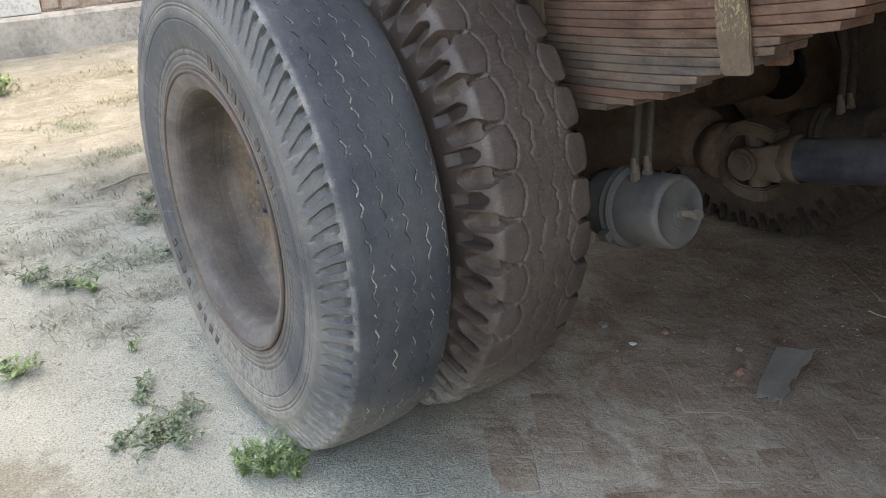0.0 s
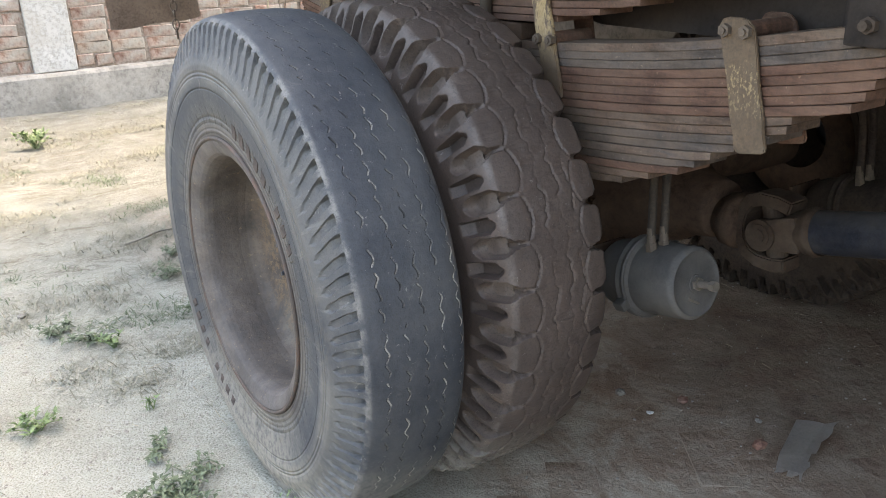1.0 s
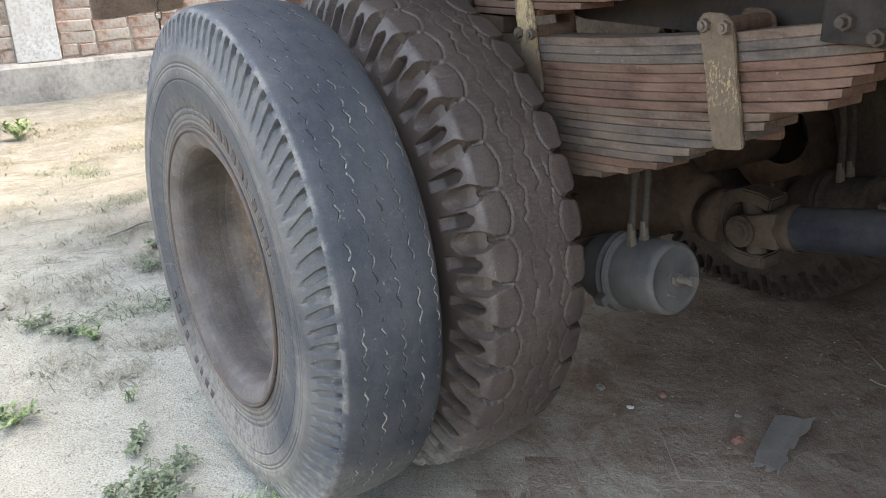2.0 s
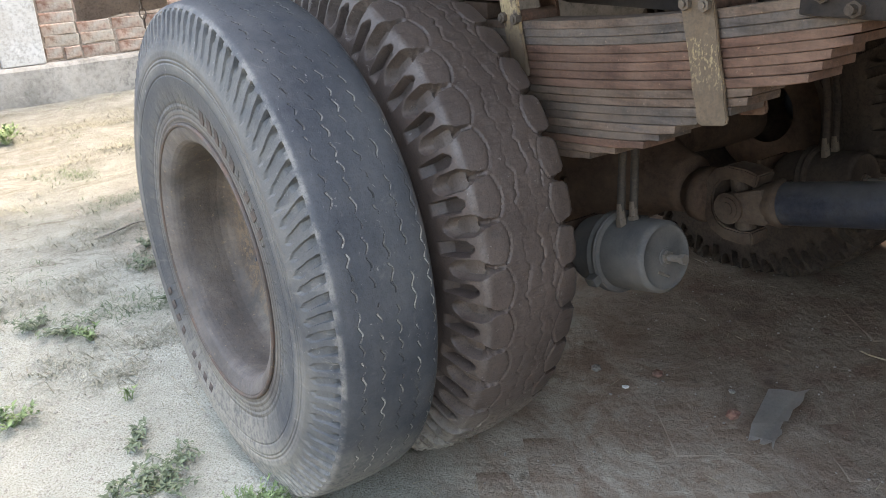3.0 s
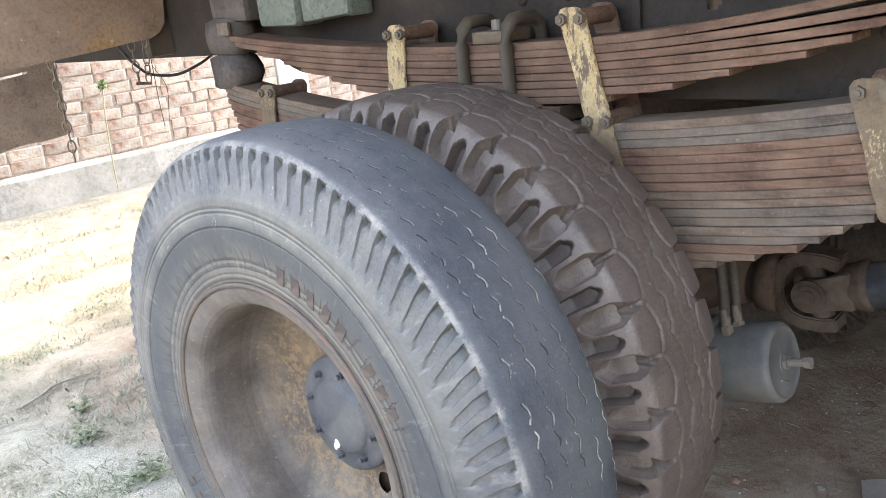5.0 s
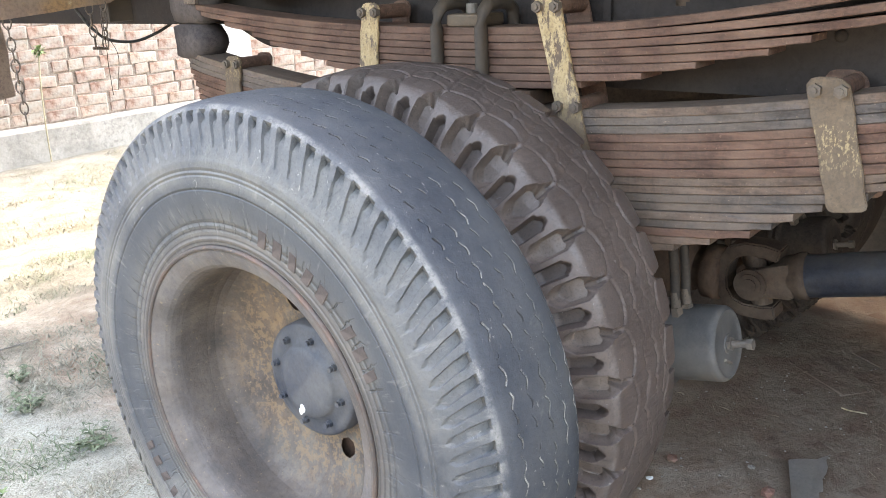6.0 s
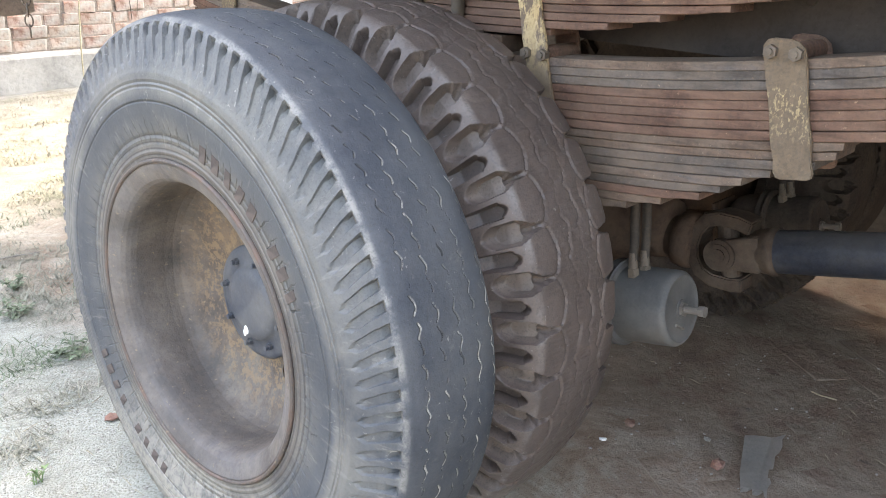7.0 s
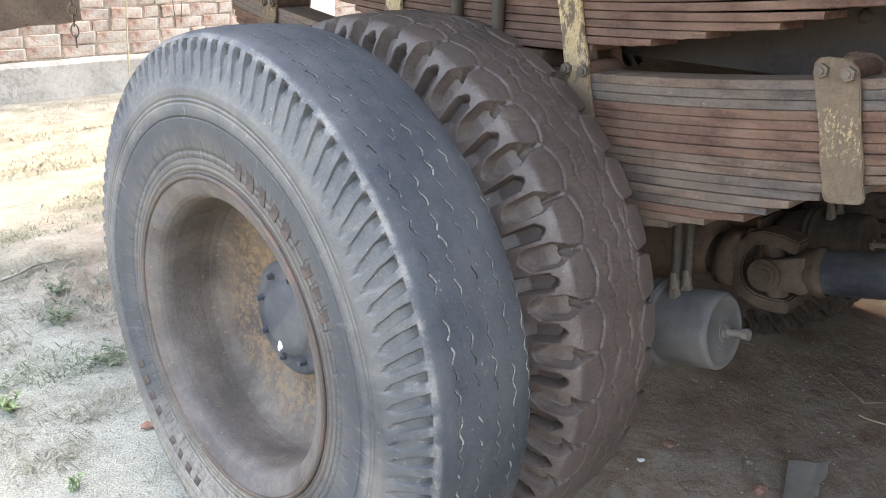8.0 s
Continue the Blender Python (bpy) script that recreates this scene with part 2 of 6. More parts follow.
M_RED = surface("red_brick_bit", [(0.3, (0.19, 0.075, 0.052)), (0.7, (0.27, 0.125, 0.09))], 30, 0.9, 0, 120, 0.4, 0.002, dust=DUST, dust_amount=0.5)
M_STONE = surface("pale_pebble", [(0.3, (0.208, 0.188, 0.16)), (0.7, (0.336, 0.312, 0.276))], 40, 0.9, 0, 160, 0.4, 0.002, by_piece=0.5)
M_STRAW = surface("dry_straw", [(0.3, (0.30, 0.245, 0.15)), (0.7, (0.43, 0.37, 0.25))], 20, 0.85, 0, 120, 0.1, 0.001)
M_CABLE = surface("black_cable", [(0.3, (0.03, 0.03, 0.03)), (0.7, (0.06, 0.055, 0.05))], 40, 0.7, 0, 150, 0.1, 0.001)


def lens_material(name, colour, rough):
    m, t, b = nodes_of(name)
    t.links.new(mix(t, ramp(t, noise_of(t, 40, 5), [(0.4, grey(0)), (0.7, grey(0.5))]), colour, (0.36, 0.25, 0.16)), b.inputs["Base Color"])
    b.inputs["Roughness"].default_value = rough
    return m


M_LAMP = lens_material("amber_lens", (0.75, 0.22, 0.02), 0.35)


def rim_material():
    """Pressed steel wheel: blue-grey paint left on the flange, brown rust in the well, orange bloom and a pale wash on the disc."""
    m, t, b = nodes_of("rim_rust")
    tc = t.nodes.new("ShaderNodeTexCoord")
    sp = t.nodes.new("ShaderNodeSeparateXYZ")
    t.links.new(tc.outputs["Object"], sp.inputs[0])
    x, y, z = sp.outputs
    rad = math_node(t, 'SQRT', math_node(t, 'ADD', math_node(t, 'MULTIPLY', y, y), math_node(t, 'MULTIPLY', z, z)))
    wander = math_node(t, 'MULTIPLY', math_node(t, 'SUBTRACT', noise_of(t, 11, 8, 0.65), 0.5), 0.05)
    col = ramp(t, noise_of(t, 8, 9, 0.65), [(0.34, (0.062, 0.048, 0.040)), (0.5, (0.102, 0.082, 0.068)), (0.66, (0.150, 0.122, 0.100))])
    # paint that is left on the flange
    depth = math_node(t, 'ADD', x, wander)
    paint = ramp(t, math_node(t, 'MULTIPLY', math_node(t, 'ADD', depth, 0.14), 5.0), [(0.03, grey(0.4)), (0.09, grey(1)), (0.26, grey(0.9)), (0.40, grey(0.3)), (0.7, grey(0.1))])
    paint = math_node(t, 'MULTIPLY', paint, ramp(t, noise_of(t, 6, 8, 0.7), [(0.32, grey(0.15)), (0.55, grey(1))]))
    col = mix(t, math_node(t, 'MULTIPLY', paint, 0.85), col, ramp(t, noise_of(t, 30, 6), [(0.3, (0.080, 0.077, 0.082)), (0.7, (0.14, 0.125, 0.115))]))
    # orange bloom between well and hub, speckled
    bloom = math_node(t, 'MULTIPLY', ramp(t, rad, [(0.10, grey(1)), (0.17, grey(0.9)), (0.235, grey(0.2)), (0.25, grey(0.0))]), ramp(t, noise_of(t, 7, 6, 0.6, distort=0.5), [(0.46, grey(0)), (0.60, grey(1))]))
    col = mix(t, math_node(t, 'MULTIPLY', bloom, 0.48), col, (0.20, 0.118, 0.058))
    # wash of dried mud in the bottom of the dish
    wash = math_node(t, 'MULTIPLY', ramp(t, math_node(t, 'MULTIPLY', math_node(t, 'ADD', math_node(t, 'ADD', z, wander), 0.30), 2.0), [(0.12, grey(0.9)), (0.34, grey(0.7)), (0.46, grey(0))]), ramp(t, math_node(t, 'MULTIPLY', math_node(t, 'ADD', depth, 0.1), 5.0), [(0.5, grey(0.06)), (0.66, grey(1))]))
    wash = math_node(t, 'MULTIPLY', wash, ramp(t, noise_of(t, 13, 9, 0.7), [(0.38, grey(0)), (0.58, grey(1))]))
    col = mix(t, math_node(t, 'MULTIPLY', wash, 0.55), col, (0.20, 0.19, 0.165))
    # blackish grime lies in broad clouds, rust freckles crowd round the hub
    grime = ramp(t, noise_of(t, 4.5, 7, 0.6, distort=0.6), [(0.46, grey(0)), (0.62, grey(1))])
    col = mix(t, math_node(t, 'MULTIPLY', grime, 0.65), col, (0.044, 0.038, 0.035))
    freckle = math_node(t, 'MULTIPLY', ramp(t, noise_of(t, 60, 7, 0.75), [(0.49, grey(0)), (0.55, grey(1))]), ramp(t, rad, [(0.11, grey(1)), (0.19, grey(0.8)), (0.235, grey(0.15)), (0.26, grey(0))]))
    col = mix(t, math_node(t, 'MULTIPLY', freckle, 0.7), col, (0.24, 0.155, 0.085))
    # rust along the edges
    rim_edge = ramp(t, math_node(t, 'MULTIPLY', rad, 2.0), [(0.566, grey(0)), (0.576, grey(1))])
    col = mix(t, math_node(t, 'MULTIPLY', rim_edge, 0.75), col, ramp(t, noise_of(t, 10, 8, 0.7), [(0.50, (0.058, 0.044, 0.037)), (0.66, (0.125, 0.065, 0.042))]))
    drops = ramp(t, noise_of(t, 85, 7, 0.75), [(0.60, grey(0)), (0.68, grey(1))])
    col = mix(t, math_node(t, 'MULTIPLY', drops, 0.6), col, (0.30, 0.22, 0.13))
    pits = ramp(t, noise_of(t, 130, 6, 0.75), [(0.36, grey(1)), (0.48, grey(0))])
    col = mix(t, math_node(t, 'MULTIPLY', pits, 0.28), col, (0.03, 0.021, 0.016))
    t.links.new(col, b.inputs["Base Color"])
    t.links.new(ramp(t, noise_of(t, 20, 6), [(0.3, grey(0.55)), (0.7, grey(0.85))]), b.inputs["Roughness"])
    bump(t, b, math_node(t, 'ADD', noise_of(t, 120, 6, 0.7), noise_of(t, 26, 7, 0.65)), 0.5, 0.003)
    return m


M_RIM = rim_material()


def leaf_material(name, dark, light):
    m, t, b = nodes_of(name)
    g = t.nodes.new("ShaderNodeNewGeometry")
    v = math_node(t, 'ADD', math_node(t, 'MULTIPLY', g.outputs["Random Per Island"], 0.6), math_node(t, 'MULTIPLY', noise_of(t, 60, 3), 0.4))
    t.links.new(ramp(t, v, [(0.15, dark), (0.85, light)]), b.inputs["Base Color"])
    b.inputs["Roughness"].default_value = 0.6
    b.inputs["Subsurface Weight"].default_value = 0.0
    return m


M_WEED = leaf_material("weed_leaf", (0.065, 0.09, 0.05), (0.145, 0.18, 0.105))
M_WEED_BRIGHT = leaf_material("fresh_weed_leaf", (0.085, 0.13, 0.05), (0.20, 0.275, 0.12))
M_DRY = leaf_material("dry_grass_blade", (0.155, 0.147, 0.105), (0.275, 0.268, 0.21))


def tyre_material(name, dark, light, dust, ledge, tread_dust, side_dust, marks, treads, rings=False, rough=0.55):
    """Dusty rubber. Dust packs the hollows of the tread pattern or whitens its ridges (ledge); where marks is set, zigzag sipes run round the tread."""
    m, t, b = nodes_of(name)
    tc = t.nodes.new("ShaderNodeTexCoord")
    sp = t.nodes.new("ShaderNodeSeparateXYZ")
    t.links.new(tc.outputs["Object"], sp.inputs[0])
    x, y, z = sp.outputs
    rad = math_node(t, 'SQRT', math_node(t, 'ADD', math_node(t, 'MULTIPLY', y, y), math_node(t, 'MULTIPLY', z, z)))
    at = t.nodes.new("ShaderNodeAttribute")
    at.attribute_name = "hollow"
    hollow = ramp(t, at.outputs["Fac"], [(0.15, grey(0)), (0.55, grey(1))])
    col = ramp(t, noise_of(t, 6, 8, 0.62), [(0.32, dark), (0.68, light)])
    on_tread = ramp(t, rad, [(treads - 0.014, grey(0)), (treads + 0.004, grey(1))])
    drift = ramp(t, noise_of(t, 5, 10, 0.7), [(0.34, grey(0.1)), (0.68, grey(1))])
    fac = math_node(t, 'MULTIPLY', drift, mix(t, on_tread, grey(side_dust), grey(tread_dust)))
    col = mix(t, fac, col, dust)
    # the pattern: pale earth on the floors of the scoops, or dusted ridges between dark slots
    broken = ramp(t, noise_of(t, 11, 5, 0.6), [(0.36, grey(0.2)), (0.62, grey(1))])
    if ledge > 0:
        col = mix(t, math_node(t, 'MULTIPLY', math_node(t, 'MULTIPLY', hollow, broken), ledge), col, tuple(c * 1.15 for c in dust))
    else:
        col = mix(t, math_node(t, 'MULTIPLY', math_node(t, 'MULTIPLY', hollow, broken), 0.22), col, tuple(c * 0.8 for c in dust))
    smudge = ramp(t, noise_of(t, 13, 8, 0.66, distort=0.9), [(0.61, grey(0)), (0.74, grey(0.6))])
    col = mix(t, math_node(t, 'MULTIPLY', smudge, 0.6), col, tuple(c * 1.1 for c in dust))
    nick = ramp(t, noise_of(t, 60, 6, 0.72, distort=1.2), [(0.64, grey(0)), (0.68, grey(1))])
    col = mix(t, math_node(t, 'MULTIPLY', nick, 0.5), col, (0.40, 0.38, 0.35))
    # the shoulder corner is chafed pale in places
    corner = ramp(t, math_node(t, 'ABSOLUTE', math_node(t, 'SUBTRACT', math_node(t, 'ABSOLUTE', x), 0.108)), [(0.0022, grey(1)), (0.0085, grey(0))])
    corner = math_node(t, 'MULTIPLY', math_node(t, 'MULTIPLY', corner, ramp(t, noise_of(t, 20, 8, 0.72), [(0.44, grey(0)), (0.60, grey(1))])), ramp(t, rad, [(treads - 0.012, grey(0)), (treads - 0.004, grey(1))]))
    col = mix(t, math_node(t, 'MULTIPLY', corner, 0.6 if rings else 0.2), col, (0.27, 0.255, 0.235))
    fine = noise_of(t, 230, 5, 0.7)
    col = mix(t, math_node(t, 'MULTIPLY', ramp(t, fine, [(0.38, grey(1)), (0.5, grey(0))]), 0.45), col, tuple(c * 0.45 for c in dark))
    height = math_node(t, 'ADD', math_node(t, 'MULTIPLY', fine, 0.3), math_node(t, 'MULTIPLY', noise_of(t, 45, 7, 0.65), 0.8))
    if rings:
        turn_ang = math_node(t, 'ARCTAN2', z, y)
        q = math_node(t, 'DIVIDE', math_node(t, 'SUBTRACT', rad, 0.29), 0.18)
        levels = [(0.295, 0.4), (0.300, 0.1), (0.305, 0.55), (0.310, 0.1), (0.3155, 0.6), (0.321, 0.1), (0.327, 0.65), (0.333, 0.15), (0.338, 0.7), (0.386, 0.72), (0.3885, 0.2), (0.392, 0.75), (0.409, 0.8), (0.412, 0.35), (0.416, 0.85), (0.4195, 0.35), (0.424, 0.85), (0.438, 0.8)]
        ring = ramp(t, q, [((r - 0.29) / 0.18, grey(v)) for r, v in levels])
        height = math_node(t, 'ADD', height, math_node(t, 'MULTIPLY', ring, 2.8))
        groove = ramp(t, ring, [(0.12, grey(1)), (0.34, grey(0))])
        # earth clings to the bead strip and the shoulder, the belly of the wall is rubbed dark
        dirt_band = ramp(t, q, [(0.0, grey(1)), (0.24, grey(0.9)), (0.34, grey(0.5)), (0.44, grey(0.0)), (0.58, grey(0.05)), (0.64, grey(0.75)), (0.80, grey(0.7)), (0.92, grey(0.45)), (1.0, grey(0.35))])
        patch = ramp(t, noise_of(t, 6, 10, 0.72), [(0.34, grey(0.05)), (0.62, grey(1))])
        col = mix(t, math_node(t, 'MULTIPLY', math_node(t, 'MULTIPLY', dirt_band, patch), 0.62), col, (0.20, 0.182, 0.152))
        belly = math_node(t, 'MULTIPLY', ramp(t, q, [(0.14, grey(0)), (0.26, grey(1)), (0.54, grey(1)), (0.58, grey(0))]), ramp(t, noise_of(t, 8, 8, 0.7), [(0.3, grey(0.35)), (0.6, grey(1))]))
        col = mix(t, math_node(t, 'MULTIPLY', belly, 0.62), col, (0.036, 0.040, 0.047))
        brown = ramp(t, q, [(0.0, grey(0.8)), (0.10, grey(0.7)), (0.2, grey(0.0))])
        col = mix(t, math_node(t, 'MULTIPLY', brown, 0.5), col, (0.085, 0.062, 0.05))
        col = mix(t, math_node(t, 'MULTIPLY', groove, 0.72), col, (0.028, 0.025, 0.024))
        wander = math_node(t, 'MULTIPLY', noise_of(t, 14, 4), 1.6)
        crack = ramp(t, math_node(t, 'ABSOLUTE', math_node(t, 'SUBTRACT', math_node(t, 'FRACT', math_node(t, 'ADD', math_node(t, 'MULTIPLY', turn_ang, 64 / (2 * math.pi)), wander)), 0.5)), [(0.0, grey(1)), (0.05, grey(0))])
        where = math_node(t, 'MULTIPLY', ramp(t, q, [(0.13, grey(0)), (0.18, grey(1)), (0.32, grey(1)), (0.45, grey(0))]), ramp(t, noise_of(t, 5, 3), [(0.38, grey(0)), (0.52, grey(1))]))
        crack = math_node(t, 'MULTIPLY', crack, where)
        height = math_node(t, 'SUBTRACT', height, math_node(t, 'MULTIPLY', crack, 1.2))
        col = mix(t, math_node(t, 'MULTIPLY', crack, 0.7), col, (0.04, 0.036, 0.032))
        # strokes rubbed across the wall, running out from the hub
        polar = t.nodes.new("ShaderNodeCombineXYZ")
        t.links.new(math_node(t, 'MULTIPLY', turn_ang, 9.0), polar.inputs[0])
        t.links.new(math_node(t, 'MULTIPLY', rad, 5.0), polar.inputs[1])
        stroke = node(t, "ShaderNodeTexNoise", Scale=3.2, Detail=7.0, Roughness=0.7, Distortion=0.3)
        t.links.new(polar.outputs[0], stroke.inputs["Vector"])
        rub = ramp(t, stroke.outputs["Fac"], [(0.57, grey(0)), (0.66, grey(1))])
        rub = math_node(t, 'MULTIPLY', rub, math_node(t, 'SUBTRACT', 1.0, on_tread))
        col = mix(t, math_node(t, 'MULTIPLY', rub, 0.28), col, (0.235, 0.225, 0.21))
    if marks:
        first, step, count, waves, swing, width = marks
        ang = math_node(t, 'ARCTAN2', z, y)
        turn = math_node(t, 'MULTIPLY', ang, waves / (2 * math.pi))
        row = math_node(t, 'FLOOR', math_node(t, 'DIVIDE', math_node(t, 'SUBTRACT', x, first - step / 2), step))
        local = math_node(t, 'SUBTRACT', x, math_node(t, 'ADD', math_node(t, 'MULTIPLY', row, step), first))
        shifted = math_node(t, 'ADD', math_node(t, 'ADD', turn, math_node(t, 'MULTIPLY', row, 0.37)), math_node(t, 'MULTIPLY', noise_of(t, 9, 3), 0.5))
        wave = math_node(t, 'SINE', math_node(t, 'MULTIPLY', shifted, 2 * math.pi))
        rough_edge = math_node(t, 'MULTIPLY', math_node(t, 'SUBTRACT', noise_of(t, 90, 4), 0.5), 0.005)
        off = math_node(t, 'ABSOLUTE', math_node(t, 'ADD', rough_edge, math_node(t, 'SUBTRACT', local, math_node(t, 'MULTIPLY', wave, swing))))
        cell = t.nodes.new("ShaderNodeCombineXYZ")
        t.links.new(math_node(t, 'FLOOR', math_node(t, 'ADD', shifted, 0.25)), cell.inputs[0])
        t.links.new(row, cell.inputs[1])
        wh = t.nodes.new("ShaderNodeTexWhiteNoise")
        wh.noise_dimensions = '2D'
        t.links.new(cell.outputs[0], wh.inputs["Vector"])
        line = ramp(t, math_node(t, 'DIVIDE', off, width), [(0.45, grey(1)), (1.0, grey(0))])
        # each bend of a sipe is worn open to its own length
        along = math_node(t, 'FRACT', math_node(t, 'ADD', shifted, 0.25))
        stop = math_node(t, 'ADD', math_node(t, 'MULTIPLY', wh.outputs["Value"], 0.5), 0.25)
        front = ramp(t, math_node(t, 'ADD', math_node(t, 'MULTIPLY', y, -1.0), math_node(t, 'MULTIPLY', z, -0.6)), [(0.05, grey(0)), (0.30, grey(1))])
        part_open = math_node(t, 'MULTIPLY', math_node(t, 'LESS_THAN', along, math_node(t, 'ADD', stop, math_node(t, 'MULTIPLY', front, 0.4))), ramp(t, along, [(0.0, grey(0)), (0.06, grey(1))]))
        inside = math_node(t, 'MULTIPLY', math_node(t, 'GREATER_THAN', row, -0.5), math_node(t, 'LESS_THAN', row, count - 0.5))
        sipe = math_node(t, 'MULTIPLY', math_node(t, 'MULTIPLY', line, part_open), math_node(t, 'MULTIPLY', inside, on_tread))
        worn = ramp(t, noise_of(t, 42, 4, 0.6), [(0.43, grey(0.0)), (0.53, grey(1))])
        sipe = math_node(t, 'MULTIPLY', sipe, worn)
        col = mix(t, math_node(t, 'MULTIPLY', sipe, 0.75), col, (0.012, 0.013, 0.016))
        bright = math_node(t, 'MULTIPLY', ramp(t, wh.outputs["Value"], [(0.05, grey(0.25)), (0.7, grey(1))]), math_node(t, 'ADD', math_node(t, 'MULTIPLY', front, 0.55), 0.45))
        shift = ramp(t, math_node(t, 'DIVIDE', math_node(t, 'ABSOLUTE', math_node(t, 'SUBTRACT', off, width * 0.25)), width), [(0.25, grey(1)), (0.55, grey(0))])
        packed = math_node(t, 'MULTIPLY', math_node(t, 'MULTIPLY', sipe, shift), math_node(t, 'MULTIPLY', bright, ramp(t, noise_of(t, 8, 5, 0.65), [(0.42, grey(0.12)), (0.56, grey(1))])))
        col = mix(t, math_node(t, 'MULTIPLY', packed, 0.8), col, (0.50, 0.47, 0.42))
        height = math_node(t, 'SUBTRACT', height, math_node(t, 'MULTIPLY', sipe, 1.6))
    # earth that sticks to the foot of the tyre
    foot = ramp(t, math_node(t, 'ADD', math_node(t, 'MULTIPLY', z, -1.0), math_node(t, 'MULTIPLY', math_node(t, 'SUBTRACT', noise_of(t, 9, 9, 0.72), 0.5), 0.22)), [(0.20, grey(0)), (0.44, grey(1))])
    stuck = math_node(t, 'MULTIPLY', foot, ramp(t, noise_of(t, 70, 8, 0.75), [(0.40, grey(0.3)), (0.54, grey(1))]))
    col = mix(t, math_node(t, 'MULTIPLY', stuck, 0.85), col, (0.34, 0.312, 0.262))
    t.links.new(col, b.inputs["Base Color"])
    t.links.new(ramp(t, fine, [(0.3, grey(rough)), (0.7, grey(rough + 0.25))]), b.inputs["Roughness"])
    b.inputs["Specular IOR Level"].default_value = 0.45
    bump(t, b, height, 0.8, 0.0022)
    return m


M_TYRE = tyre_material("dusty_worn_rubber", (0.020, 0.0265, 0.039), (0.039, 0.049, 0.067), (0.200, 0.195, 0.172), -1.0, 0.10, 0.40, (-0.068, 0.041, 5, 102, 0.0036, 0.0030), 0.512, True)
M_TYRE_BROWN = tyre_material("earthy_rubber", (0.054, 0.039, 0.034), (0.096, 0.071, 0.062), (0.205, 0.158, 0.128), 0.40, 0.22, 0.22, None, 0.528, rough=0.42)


def ground_material(name, bricks=False):
    """Yard soil: pale sand in the open, dirt where trucks stand. With bricks: worn paving under the same dirt."""
    m, t, b = nodes_of(name)
    tc = t.nodes.new("ShaderNodeNewGeometry")
    sp = t.nodes.new("ShaderNodeSeparateXYZ")
    t.links.new(tc.outputs["Position"], sp.inputs[0])
    x, y, z = sp.outputs
    sand = ramp(t, noise_of(t, 2.4, 11, 0.68), [(0.32, (0.222, 0.216, 0.175)), (0.45, (0.352, 0.354, 0.302)), (0.64, (0.445, 0.45, 0.392))])
    crumbs = ramp(t, noise_of(t, 22, 9, 0.74), [(0.42, grey(0)), (0.62, grey(1))])
    sand = mix(t, math_node(t, 'MULTIPLY', crumbs, 0.5), sand, (0.43, 0.42, 0.36))
    scuffs = ramp(t, noise_of(t, 5.5, 8, 0.7, stretch=(1, 1.8, 1), distort=0.5), [(0.57, grey(0)), (0.68, grey(1))])
    sand = mix(t, math_node(t, 'MULTIPLY', scuffs, 0.5), sand, (0.27, 0.255, 0.215))
    litter = ramp(t, noise_of(t, 2.9, 10, 0.77), [(0.46, grey(0)), (0.60, grey(1))])
    band = math_node(t, 'MULTIPLY', ramp(t, math_node(t, 'DIVIDE', y, 10.0), [(0.06, grey(0.03)), (0.13, grey(0.15)), (0.20, grey(0.4)), (0.25, grey(0.85)), (0.34, grey(0.8)), (0.44, grey(0.25)), (0.48, grey(0.1))]), litter)
    sand = mix(t, band, sand, ramp(t, noise_of(t, 40, 6, 0.7), [(0.35, (0.160, 0.162, 0.128)), (0.65, (0.29, 0.296, 0.262))]))
    reach = math_node(t, 'SQRT', math_node(t, 'ADD', math_node(t, 'POWER', math_node(t, 'ADD', x, 0.56), 2.0), math_node(t, 'POWER', math_node(t, 'SUBTRACT', y, 0.06), 2.0)))
    damp = ramp(t, math_node(t, 'ADD', reach, math_node(t, 'MULTIPLY', math_node(t, 'SUBTRACT', noise_of(t, 13, 9, 0.7), 0.5), 0.35)), [(0.10, grey(1)), (0.17, grey(0))])
    sand = mix(t, math_node(t, 'MULTIPLY', damp, 0.75), sand, (0.21, 0.19, 0.145))
    # straw-mixed soil further back, also set darker to offset the bright open sky
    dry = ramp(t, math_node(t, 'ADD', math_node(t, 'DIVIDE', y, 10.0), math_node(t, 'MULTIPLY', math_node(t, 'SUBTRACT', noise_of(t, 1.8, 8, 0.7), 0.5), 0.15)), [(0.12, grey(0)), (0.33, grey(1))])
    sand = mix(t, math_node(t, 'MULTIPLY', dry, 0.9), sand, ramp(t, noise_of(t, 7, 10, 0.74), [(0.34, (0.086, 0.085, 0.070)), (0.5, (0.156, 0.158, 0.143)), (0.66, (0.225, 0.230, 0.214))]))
    # dark broken lines across the yard: shade of low ridges, painted without relief
    rake = math_node(t, 'ABSOLUTE', math_node(t, 'SUBTRACT', noise_of(t, 3.0, 9, 0.66, stretch=(0.55, 2.6, 1), distort=0.4), 0.5))
    ridge = math_node(t, 'MULTIPLY', ramp(t, rake, [(0.004, grey(1)), (0.022, grey(0))]), ramp(t, math_node(t, 'DIVIDE', y, 10.0), [(0.09, grey(0)), (0.16, grey(1)), (0.42, grey(1)), (0.47, grey(0.3))]))
    ridge = math_node(t, 'MULTIPLY', ridge, ramp(t, noise_of(t, 2.2, 6, 0.6), [(0.44, grey(0)), (0.54, grey(1))]))
    sand = mix(t, math_node(t, 'MULTIPLY', ridge, 0.7), sand, (0.115, 0.103, 0.078))
